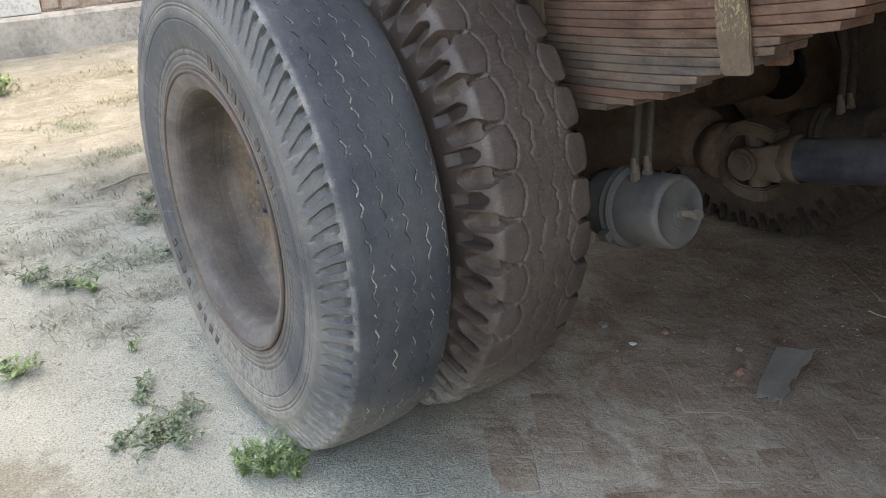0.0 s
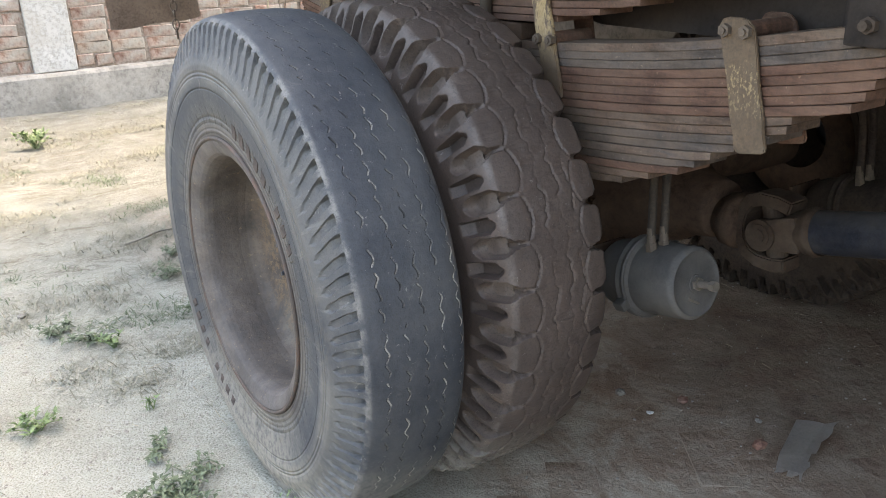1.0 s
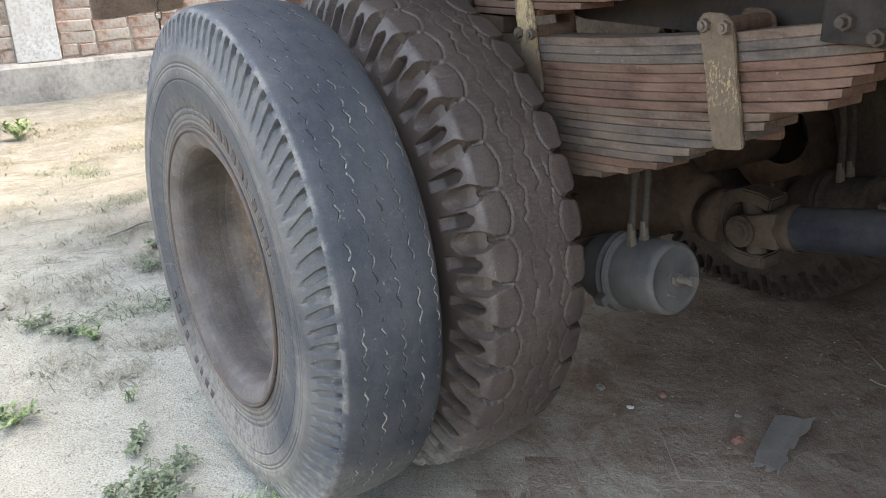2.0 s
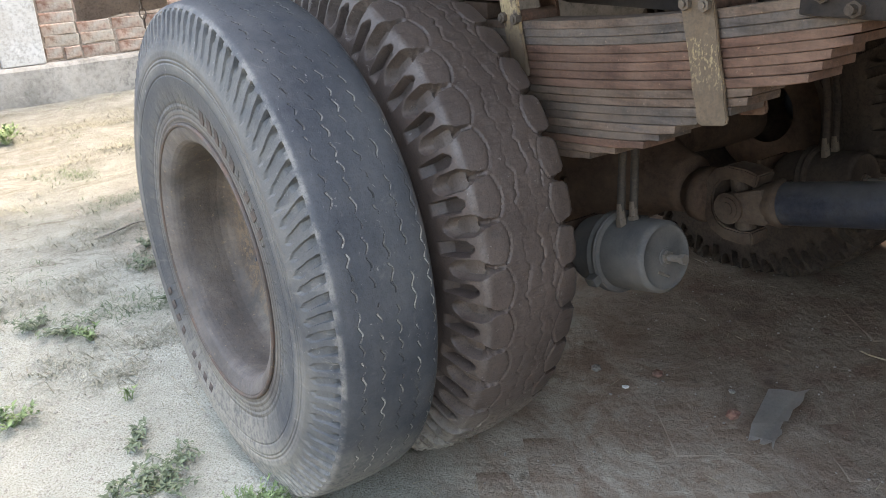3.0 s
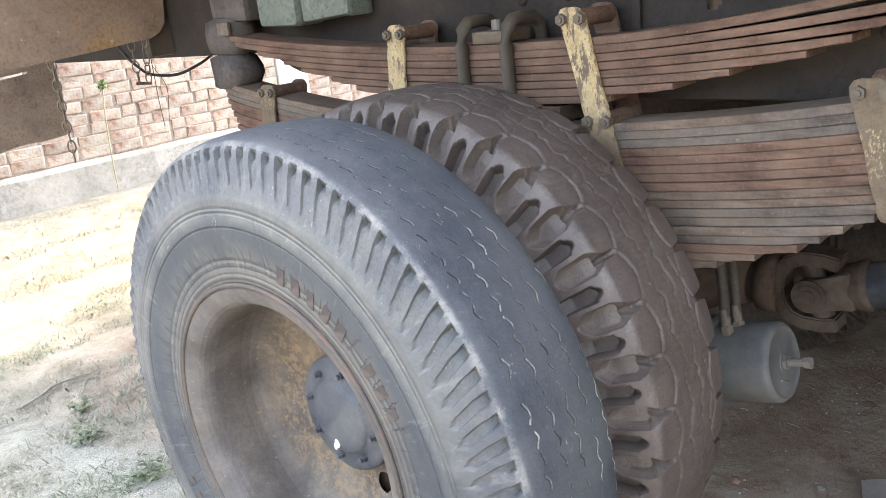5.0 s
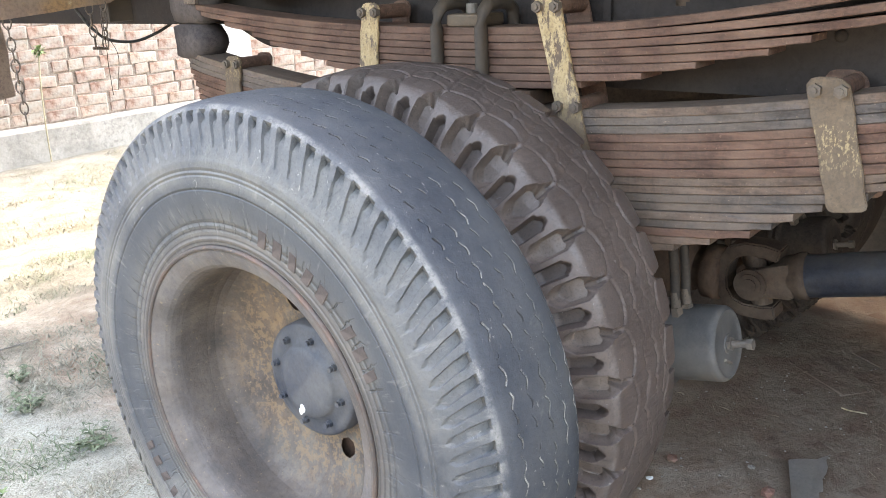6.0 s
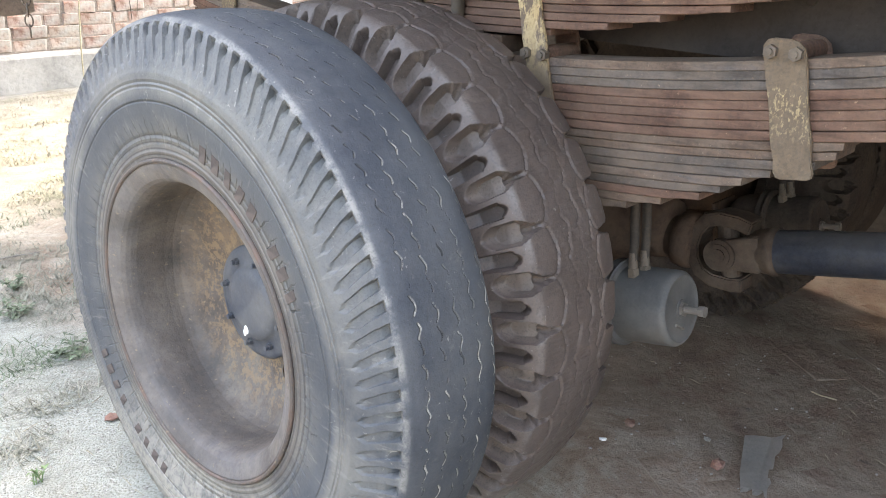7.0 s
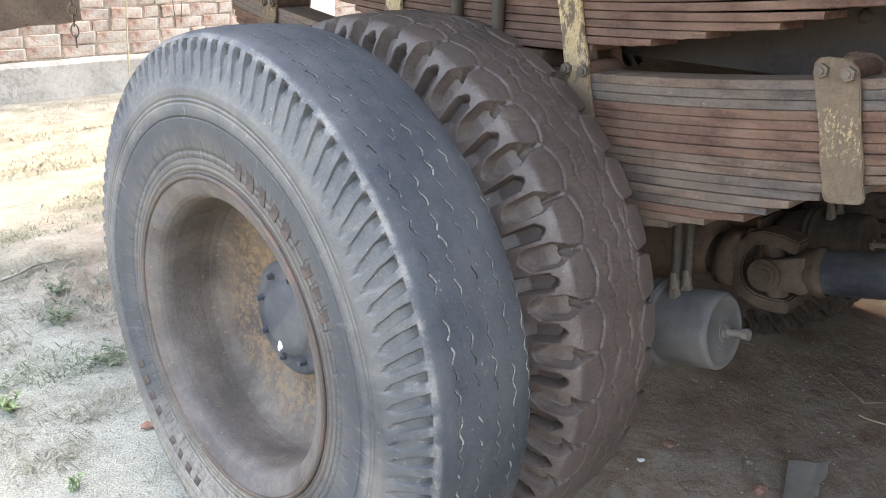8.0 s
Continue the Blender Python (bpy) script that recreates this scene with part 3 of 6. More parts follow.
    dirt = ramp(t, noise_of(t, 4.2, 11, 0.72, distort=0.7), [(0.32, (0.21, 0.138, 0.098)), (0.44, (0.33, 0.250, 0.190)), (0.53, (0.41, 0.345, 0.275)), (0.68, (0.50, 0.45, 0.375))])
    chips = ramp(t, noise_of(t, 34, 8, 0.75, stretch=(1, 2.2, 1)), [(0.55, grey(0)), (0.66, grey(1))])
    dirt = mix(t, math_node(t, 'MULTIPLY', chips, 0.55), dirt, (0.42, 0.37, 0.30))
    broad = ramp(t, noise_of(t, 2.6, 9, 0.7, distort=1.0), [(0.50, grey(0)), (0.60, grey(1))])
    dirt = mix(t, math_node(t, 'MULTIPLY', broad, 0.6), dirt, (0.20, 0.122, 0.085))
    # soil browned by oil, with the truck's shade put into its darker colour
    oil_shade = ramp(t, math_node(t, 'ADD', math_node(t, 'ADD', math_node(t, 'MULTIPLY', x, 0.4), math_node(t, 'MULTIPLY', math_node(t, 'ADD', y, 0.3), -0.12)), math_node(t, 'MULTIPLY', noise_of(t, 2.3, 9, 0.68), 0.3)), [(0.47, grey(0)), (0.66, grey(1))])
    dirt = mix(t, math_node(t, 'MULTIPLY', oil_shade, 0.85), dirt, ramp(t, noise_of(t, 5, 9, 0.68, distort=0.5), [(0.33, (0.092, 0.056, 0.039)), (0.46, (0.165, 0.110, 0.079)), (0.54, (0.18, 0.137, 0.104)), (0.67, (0.255, 0.20, 0.154))]))
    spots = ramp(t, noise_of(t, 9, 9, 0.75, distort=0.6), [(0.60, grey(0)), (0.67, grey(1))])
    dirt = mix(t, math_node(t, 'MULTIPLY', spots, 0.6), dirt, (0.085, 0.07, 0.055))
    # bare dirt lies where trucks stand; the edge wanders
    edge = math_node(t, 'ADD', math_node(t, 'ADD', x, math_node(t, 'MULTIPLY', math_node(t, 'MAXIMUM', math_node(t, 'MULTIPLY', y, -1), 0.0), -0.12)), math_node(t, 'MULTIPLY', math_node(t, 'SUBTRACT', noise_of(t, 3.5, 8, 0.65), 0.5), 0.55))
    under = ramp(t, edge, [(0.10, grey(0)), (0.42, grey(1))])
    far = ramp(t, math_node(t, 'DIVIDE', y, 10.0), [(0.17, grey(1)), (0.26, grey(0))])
    if bricks:
        oi = t.nodes.new("ShaderNodeObjectInfo")
        bare = ramp(t, noise_of(t, 9, 8, 0.7), [(0.42, grey(0)), (0.6, grey(1))])
        dirt = mix(t, math_node(t, 'MULTIPLY', bare, math_node(t, 'MULTIPLY', oi.outputs["Random"], 0.3)), dirt, (0.25, 0.15, 0.11))
        dirt = mix(t, math_node(t, 'MULTIPLY', math_node(t, 'GREATER_THAN', oi.outputs["Random"], 0.75), 0.08), dirt, (0.36, 0.34, 0.28))
        dirt = mix(t, 0.16, dirt, ramp(t, noise_of(t, 6, 8, 0.7), [(0.35, (0.12, 0.085, 0.062)), (0.65, (0.21, 0.165, 0.13))]))
        on_dirt, col = 1.0, dirt
    else:
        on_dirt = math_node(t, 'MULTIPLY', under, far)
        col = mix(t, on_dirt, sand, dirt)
    grit = noise_of(t, 210, 2.5, 0.6)
    col = mix(t, math_node(t, 'MULTIPLY', ramp(t, grit, [(0.36, grey(1)), (0.47, grey(0))]), math_node(t, 'SUBTRACT', 0.6, math_node(t, 'MULTIPLY', on_dirt, 0.32))), col, (0.16, 0.13, 0.10))
    col = mix(t, math_node(t, 'MULTIPLY', ramp(t, grit, [(0.56, grey(0)), (0.66, grey(1))]), math_node(t, 'MULTIPLY', math_node(t, 'SUBTRACT', 1.1, on_dirt), 0.32)), col, (0.62, 0.60, 0.54))
    specks = ramp(t, noise_of(t, 75, 6, 0.75), [(0.62, grey(0)), (0.68, grey(1))])
    col = mix(t, math_node(t, 'MULTIPLY', specks, 0.65), col, (0.13, 0.115, 0.09))
    t.links.new(col, b.inputs["Base Color"])
    b.inputs["Roughness"].default_value = 0.95
    b.inputs["Specular IOR Level"].default_value = 0.2
    height = math_node(t, 'ADD', math_node(t, 'MULTIPLY', grit, math_node(t, 'SUBTRACT', 0.35, math_node(t, 'MULTIPLY', on_dirt, 0.24))), math_node(t, 'ADD', math_node(t, 'MULTIPLY', noise_of(t, 38, 9, 0.72), math_node(t, 'SUBTRACT', 0.8, math_node(t, 'MULTIPLY', on_dirt, 0.3))), noise_of(t, 9, 8, 0.6)))
    bump(t, b, height, 1.0, 0.018)
    return m


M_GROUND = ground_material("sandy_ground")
M_PAVER = ground_material("dirt_caked_paving_brick", True)


# ---- mesh tools ----
def mesh_of(name, verts, faces, smooth=False):
    me = bpy.data.meshes.new(name)
    me.from_pydata([tuple(v) for v in verts], [], [tuple(f) for f in faces])
    if smooth:
        me.polygons.foreach_set("use_smooth", [True] * len(me.polygons))
    me.update()
    return me


def grid_mesh(name, pts, close_u=True, smooth=True, keep=None):
    """A mesh from an array of points (u, v, 3); u may be closed to a ring."""
    nu, nv = pts.shape[:2]
    me = bpy.data.meshes.new(name)
    i = np.arange(nu if close_u else nu - 1)[:, None]
    j = np.arange(nv - 1)[None, :]
    k = (i + 1) % nu
    quads = np.stack([i * nv + j, k * nv + j, k * nv + j + 1, i * nv + j + 1], -1).reshape(-1, 4)
    if keep is not None:
        quads = quads[keep[:quads.shape[0]]]
    me.vertices.add(nu * nv)
    me.vertices.foreach_set("co", pts.reshape(-1).astype(np.float32))
    me.loops.add(len(quads) * 4)
    me.loops.foreach_set("vertex_index", quads.reshape(-1).astype(np.int32))
    me.polygons.add(len(quads))
    me.polygons.foreach_set("loop_start", (np.arange(len(quads)) * 4).astype(np.int32))
    me.polygons.foreach_set("use_smooth", np.full(len(quads), smooth))
    me.update(calc_edges=True)
    me.validate()
    return me


def put(name, me, material, parent=None, label="", at=None):
    """Link a mesh as one object, under parent if given. Where at is None its vertices are in world metres."""
    if material and not me.materials:
        me.materials.append(material)
    ob = new(name, me)
    if parent is not None:
        ob.parent = parent
        ob.matrix_parent_inverse = BASES[parent.name].inverted()
    world_m = at if at is not None else Matrix.Identity(4)
    ob.matrix_basis = world_m
    BASES[ob.name] = world_m.copy() if parent is None else world_m.copy()
    if label:
        tagged(ob, label)
    return ob


BASES = {}


def part(name, bm, material, parent, label="", smooth=False, at=None):
    me = bpy.data.meshes.new(name)
    bm.to_mesh(me)
    bm.free()
    if smooth:
        me.polygons.foreach_set("use_smooth", [True] * len(me.polygons))
    return put(name, me, material, parent, label, at)


def empty(name, place):
    ob = new(name)
    ob.empty_display_size = 0.1
    ob.matrix_basis = Matrix.Translation(place)
    BASES[ob.name] = ob.matrix_basis.copy()
    return ob


def box(bm, lo, hi, bevel=0.0, turn=None):
    m = Matrix.Translation((Vector(lo) + Vector(hi)) / 2)
    if turn:
        m = m @ turn
    m = m @ Matrix.Diagonal((*(Vector(hi) - Vector(lo)), 1))
    geo = bmesh.ops.create_cube(bm, size=1, matrix=m)
    if bevel:
        vs = set(geo["verts"])
        es = [e for e in bm.edges if e.verts[0] in vs and e.verts[1] in vs]
        bmesh.ops.bevel(bm, geom=es, offset=bevel, segments=2, affect='EDGES', profile=0.6)
    return bm


def rod(bm, a, b, r, r2=None, sides=16, caps=True):
    a, b = Vector(a), Vector(b)
    m = Matrix.Translation((a + b) / 2) @ (b - a).to_track_quat('Z', 'Y').to_matrix().to_4x4()
    bmesh.ops.create_cone(bm, cap_ends=caps, segments=sides, radius1=r, radius2=r if r2 is None else r2, depth=(b - a).length, matrix=m)
    return bm


def lathe(name, profile, sides, origin=(0, 0, 0), axis='X', smooth=True):
    """Turn (along, radius) pairs round an axis."""
    th = np.linspace(0, 2 * np.pi, sides, endpoint=False)[:, None]
    p = np.array(profile, float)
    a, r = p[None, :, 0], p[None, :, 1]
    c, s = r * np.cos(th), r * np.sin(th)
    a = np.broadcast_to(a, c.shape)
    pts = {'X': (a, c, s), 'Y': (c, a, s), 'Z': (c, s, a)}[axis]
    return grid_mesh(name, np.stack(pts, -1) + np.array(origin), True, smooth)


def tube(name, path, r, sides=8, smooth=True):
    """A round tube along a list of points."""
    path = [Vector(p) for p in path]
    rings = []
    for i, p in enumerate(path):
        d = (path[min(i + 1, len(path) - 1)] - path[max(i - 1, 0)]).normalized()
        side = d.cross(Vector((0.31, 0.2, 0.93))).normalized()
        up = side.cross(d)
        rr = r if isinstance(r, (int, float)) else r[i]
        rings.append([p + (side * math.cos(a) + up * math.sin(a)) * rr for a in np.linspace(0, 2 * math.pi, sides, endpoint=False)])
    pts = np.array([[tuple(v) for v in ring] for ring in rings]).transpose(1, 0, 2)
    return grid_mesh(name, pts, True, smooth)


def bent(points, n=24):
    """A smooth run of points through a few given ones."""
    p = [Vector(q) for q in points]
    p = [p[0] * 2 - p[1]] + p + [p[-1] * 2 - p[-2]]
    out = []
    for i in range(1, len(p) - 2):
        for k in range(n):
            u = k / n
            a, b, c, d = p[i - 1], p[i], p[i + 1], p[i + 2]
            out.append(0.5 * ((2 * b) + (c - a) * u + (2 * a - 5 * b + 4 * c - d) * u * u + (3 * b - a - 3 * c + d) * u ** 3))
    out.append(p[-2])
    return out


# ---- ground ----
def axis_steps(lo, hi, fine, reach):
    mid = np.arange(lo, hi + fine / 2, fine)
    out = np.geomspace(fine * 2, reach, 26)
    return np.concatenate([lo - out[::-1], mid, hi + out])


def ground_height(x, y):
    n = noise.noise(Vector((x * 1.3, y * 1.3, 0.3))) * 0.014 + noise.noise(Vector((x * 4.1, y * 4.1, 2.0))) * 0.008 + noise.noise(Vector((x * 12, y * 12, 5.0))) * 0.0045
    near = min(1.0, max(0.0, (math.hypot(x - 0.2, y * 0.6) - 0.35) / 0.6))
    heap = 0.05 * math.exp(-((y - 4.75) / 0.3) ** 2) * (1 + 0.8 * noise.noise(Vector((x * 0.9, 0, 7))))
    wide = 1.0 if abs(x) < 30 and abs(y) < 30 else 0.0
    paved = min(1.0, max(0.0, (x - 0.2) / 0.3)) * min(1.0, max(0.0, (0.1 - y) / 0.3))
    return (n * (1 - 0.8 * paved) * (0.35 + 0.65 * near) * (1.0 + 0.6 * (y > 1.5)) + heap) * wide - 0.004


gx, gy = axis_steps(-2.0, 4.2, 0.035, 400), axis_steps(-2.4, 5.2, 0.035, 400)
gp = np.array([[(x, y, ground_height(x, y)) for y in gy] for x in gx])
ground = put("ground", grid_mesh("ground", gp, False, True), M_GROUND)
tagged(ground, "pale sandy yard soil turning to oily, shade-darkened brown dirt", "ground", kind="structure")


# ---- tyres ----
def smoothstep(a, b, x):
    u = np.clip((x - a) / (b - a), 0, 1)
    return u * u * (3 - 2 * u)


def profile_points(keys, step):
    """Even steps along a polyline of (x, r)."""
    p = np.array(keys, float)
    d = np.hypot(*np.diff(p, axis=0).T)
    s = np.concatenate([[0], np.cumsum(d)])
    q = np.linspace(0, s[-1], int(s[-1] / step))
    # round the corners of the polyline a little
    px, pr = np.interp(q, s, p[:, 0]), np.interp(q, s, p[:, 1])
    for _ in range(3):
        px[1:-1] = (px[:-2] + 2 * px[1:-1] + px[2:]) / 4
        pr[1:-1] = (pr[:-2] + 2 * pr[1:-1] + pr[2:]) / 4
    return px, pr


def flatten(pts, down, centre):
    """The load presses the tyre flat where it stands."""
    z = pts[..., 2]
    low = -down
    under = z < low
    squash = np.where(under, low - z, 0)
    pts[..., 2] = np.where(under, low - squash * 0.05, z)
    return pts


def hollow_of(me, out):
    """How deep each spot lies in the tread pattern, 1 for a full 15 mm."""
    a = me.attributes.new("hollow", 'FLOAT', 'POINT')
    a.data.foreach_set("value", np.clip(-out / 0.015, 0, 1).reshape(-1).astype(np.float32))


ROAD_SIDE = [(-0.095, 0.268), (-0.117, 0.286), (-0.1295, 0.2925), (-0.1315, 0.300), (-0.1310, 0.312), (-0.1325, 0.335), (-0.139, 0.370), (-0.143, 0.400), (-0.141, 0.432), (-0.134, 0.455), (-0.128, 0.468), (-0.116, 0.500), (-0.110, 0.512), (-0.104, 0.5185), (-0.08, 0.5235), (-0.04, 0.5265), (0.0, 0.527)]


def road_tyre_mesh():
    """Worn rib tyre: plain tread with slanted slots all round both shoulders. Its middle plane is x = 0."""
    keys = ROAD_SIDE + [(-x, r) for x, r in ROAD_SIDE[-2::-1]]
    px, pr = profile_points(keys, 0.0036)
    n = 102 * 20
    th = np.linspace(0, 2 * np.pi, n, endpoint=False)
    # outward normals of the profile
    tx, tr = np.gradient(px), np.gradient(pr)
    ln = np.hypot(tx, tr)
    nx, nr = -tr / ln, tx / ln
    X, RR = np.broadcast_to(px, (n, len(px))).copy(), np.broadcast_to(pr, (n, len(pr))).copy()
    out = np.zeros_like(X)
    ax = np.abs(X)
    # slots: from just inside the tread edge down to the buttress, swept back as they go down; the mesh is sheared along with them
    down = np.clip((0.5165 - RR) / 0.080, -0.3, 1.3)
    dd = np.maximum(down, 0)
    hook = 0.16 * np.maximum(0.22 - dd, 0) / 0.22
    sweep = (0.11 * np.sin(dd * 5.6) + hook - 0.68 * dd) * np.where(X < 0, 1, -1) * smoothstep(0.03, 0.10, ax)
    T = th[:, None] - sweep * 2 * np.pi / 102
    phase = (th[:, None] * 102 / (2 * np.pi) + np.sign(X) * 0.25) % 1.0
    wob = 0.05 * np.sin(T * 37) + 0.04 * np.sin(T * 91 + 1)
    wide = 0.215 + 0.035 * smoothstep(0.0, 0.4, dd)
    slot = 1 - smoothstep(wide, wide + 0.05, np.abs(phase - 0.5 + wob * 0.25))
    start = np.where(X < 0, 0.13, 0.22)
    reach = smoothstep(-0.05 + start, 0.005 + start, down) * (1 - smoothstep(0.84, 0.93, down + 0.5 * np.abs(phase - 0.5))) * (ax > 0.09)
    out -= slot * reach * (0.0060 * np.maximum(1.0 - 0.45 * dd, 0.0) + 0.0100 * (1 - smoothstep(0.14, 0.36, dd)))
    # raised rings and fine lines on the wall
    wall = ax > 0.112
    for rr, w, h in ((0.434, 0.004, 0.0012), (0.338, 0.0016, -0.002), (0.331, 0.0016, -0.0022), (0.324, 0.0016, -0.0024), (0.316, 0.0016, -0.0024)):
        out += h * np.exp(-((RR - rr) / w) ** 2) * wall
    # cracks across the bead strip, slight lumps
    crack = (np.abs((T * 61 / (2 * np.pi) + 0.15 * np.sin(T * 7)) % 1.0 - 0.5) < 0.05) * (RR > 0.318) * (RR < 0.352) * wall
    out -= 0.0012 * crack
    out += 0.0016 * np.sin(T * 5 + 0.6) * wall * smoothstep(0.34, 0.38, RR)
    # flat worn facets of the tread
    out -= 0.0012 * (1 + np.sin(T * 3 + 1)) * (RR > 0.51)
    X += out * nx
    RR += out * nr
    pts = np.stack([X, RR * np.cos(T), RR * np.sin(T)], -1)
    me = grid_mesh("tyre", flatten(pts, 0.496, 0), True, True)
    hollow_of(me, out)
    me.set_sharp_from_angle(angle=radians(30))
    return me


def lug_tyre_mesh():
    """Coarse rib-lug tyre: two waving grooves, and shoulder blocks with a slot down each and deep scoops between. Its middle plane is x = 0."""
    side = [(-0.083, 0.268), (-0.112, 0.292), (-0.126, 0.330), (-0.140, 0.380), (-0.145, 0.410), (-0.142, 0.440), (-0.137, 0.462), (-0.126, 0.500), (-0.114, 0.522), (-0.104, 0.530), (-0.07, 0.5355), (-0.03, 0.538), (0.0, 0.5385)]
    keys = side + [(-x, r) for x, r in side[-2::-1]]
    px, pr = profile_points(keys, 0.0029)
    lugs = 39
    n = lugs * 40
    th = np.linspace(0, 2 * np.pi, n, endpoint=False)
    tx, tr = np.gradient(px), np.gradient(pr)
    ln = np.hypot(tx, tr)
    nx, nr = -tr / ln, tx / ln
    # ease the push direction round the shoulder, so that deep cuts do not fold
    for _ in range(10):
        nx[1:-1], nr[1:-1] = (nx[:-2] + nx[1:-1] + nx[2:]) / 3, (nr[:-2] + nr[1:-1] + nr[2:]) / 3
    X, RR = np.broadcast_to(px, (n, len(px))).copy(), np.broadcast_to(pr, (n, len(pr))).copy()
    T = th[:, None]
    out = np.zeros_like(X)
    ax = np.abs(X)
    wear = 0.04 * np.sin(T * 11) + 0.03 * np.sin(T * 23 + 2)
    lug = (T * lugs / (2 * np.pi) + np.where(X < 0, 0.0, 0.5)) % 1.0
    # distance along the profile from the block's inner end, over the corner, down the wall
    s = np.where(RR > 0.53, 0.104 - ax, 0.0) + np.where(RR <= 0.53, -(0.53 - RR), 0.0)
    # scoops between blocks: rounded floors, an arched end on the tread, a U end on the wall
    mid = np.abs(lug - 0.5) * 2          # 0 in the block's middle, 1 between blocks
    wear = wear * 0.5
    edge = 0.53 + 0.29 * smoothstep(-0.014, 0.010, s) + wear
    side_off = np.clip((1 - mid) / 0.42, 0, 1) ** 2
    gap = smoothstep(edge, edge + 0.085, mid)
    depth_in = 1 - smoothstep(0.010, 0.020, s)
    depth_out = smoothstep(-0.074, -0.058, s - 0.016 * side_off)
    scoop = 0.0260 * gap * depth_in * depth_out
    out -= scoop
    # a crack runs on between the blocks across the tread
    out -= 0.0080 * smoothstep(0.86, 0.95, mid) * (1 - smoothstep(0.026, 0.038, s)) * smoothstep(-0.01, 0.01, s)
    # slot down the middle of each block, rounded at the top, open to the wall
    slot = 1 - smoothstep(0.30, 0.36, mid + wear)
    reach = (1 - smoothstep(-0.026, -0.013, s + 0.010 * np.clip(mid / 0.26, 0, 1) ** 2)) * smoothstep(-0.096, -0.070, s)
    out -= 0.0230 * slot * reach
    # crescent round the inner end of the block
    arc = 0.036 + 0.016 * (1 - mid ** 2)
    cres = np.exp(-((s - arc) / 0.0023) ** 2)
    out -= (0.0034 + 0.0016 * np.sin(T * 29)) * cres * (mid < 0.9) * (RR > 0.52)
    # waving grooves, worn nearly flush
    for x0, ph in ((-0.020, 0.0), (0.016, 0.3), (0.046, 0.1)):
        w = x0 + 0.005 * np.sin(2 * np.pi * (T * lugs / (2 * np.pi) + ph)) + 0.0022 * np.sin(T * 97 + 9 * ph) + 0.0015 * np.sin(T * 151)
        left = smoothstep(0.05, 0.45, np.sin(T * lugs * 0.5 + 7 * ph) + 0.6 * np.sin(T * 13 + 3 * ph))
        out -= (0.0010 + 0.0018 * left) * np.exp(-((X - w) / (0.0016 + 0.0006 * left)) ** 2) * smoothstep(0.525, 0.532, RR)
    # fine transverse sipes and chunked, stone-cut wear
    out -= 0.0005 * (np.abs((T * lugs * 2 / (2 * np.pi) + X * 9) % 1.0 - 0.5) < 0.05) * (ax < 0.06) * (RR > 0.53)
    rough = np.array([[noise.noise(Vector((x * 38, math.cos(a) * 20, math.sin(a) * 20))) for x in px] for a in th[::4]]).repeat(4, axis=0)[:n]
    out -= 0.0022 * np.maximum(rough, 0) * (RR > 0.5)
    low = smoothstep(0.35, 0.75, -np.sin(T))
    out += 0.0055 * low * np.maximum(rough + 0.1, -0.1) * (RR > 0.46)
    # crumbs of mud caked on the foot of the tyre
    for i in np.nonzero(low[:, 0] > 0.02)[0]:
        c, d = math.cos(th[i]) * 0.53, math.sin(th[i]) * 0.53
        out[i] += 0.0075 * low[i, 0] * np.array([max(0.0, noise.noise(Vector((x * 95, c * 95, d * 95))) + 0.4 * noise.noise(Vector((x * 220, c * 220, d * 220)))) for x in px]) * (pr > 0.47)
    X += out * nx
    RR += out * nr
    pts = np.stack([X, RR * np.cos(T), RR * np.sin(T)], -1)
    me = grid_mesh("tyre", flatten(pts, 0.501, 0), True, True)
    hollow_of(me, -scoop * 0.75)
    me.set_sharp_from_angle(angle=radians(30))
    return me


# ---- the truck ----
truck = empty("truck", (1.105, 0, 0))
tagged(truck, "old dusty loaded truck standing on dual rear wheels", "truck")
HUB_Z = 0.507
OUTER_X, INNER_X, MID_X = 0.0905, 0.398, 1.090
HOLE_TURN = 248.0
TYRE_FORM = Matrix.Diagonal((0.89, 1.003, 1.003, 1))


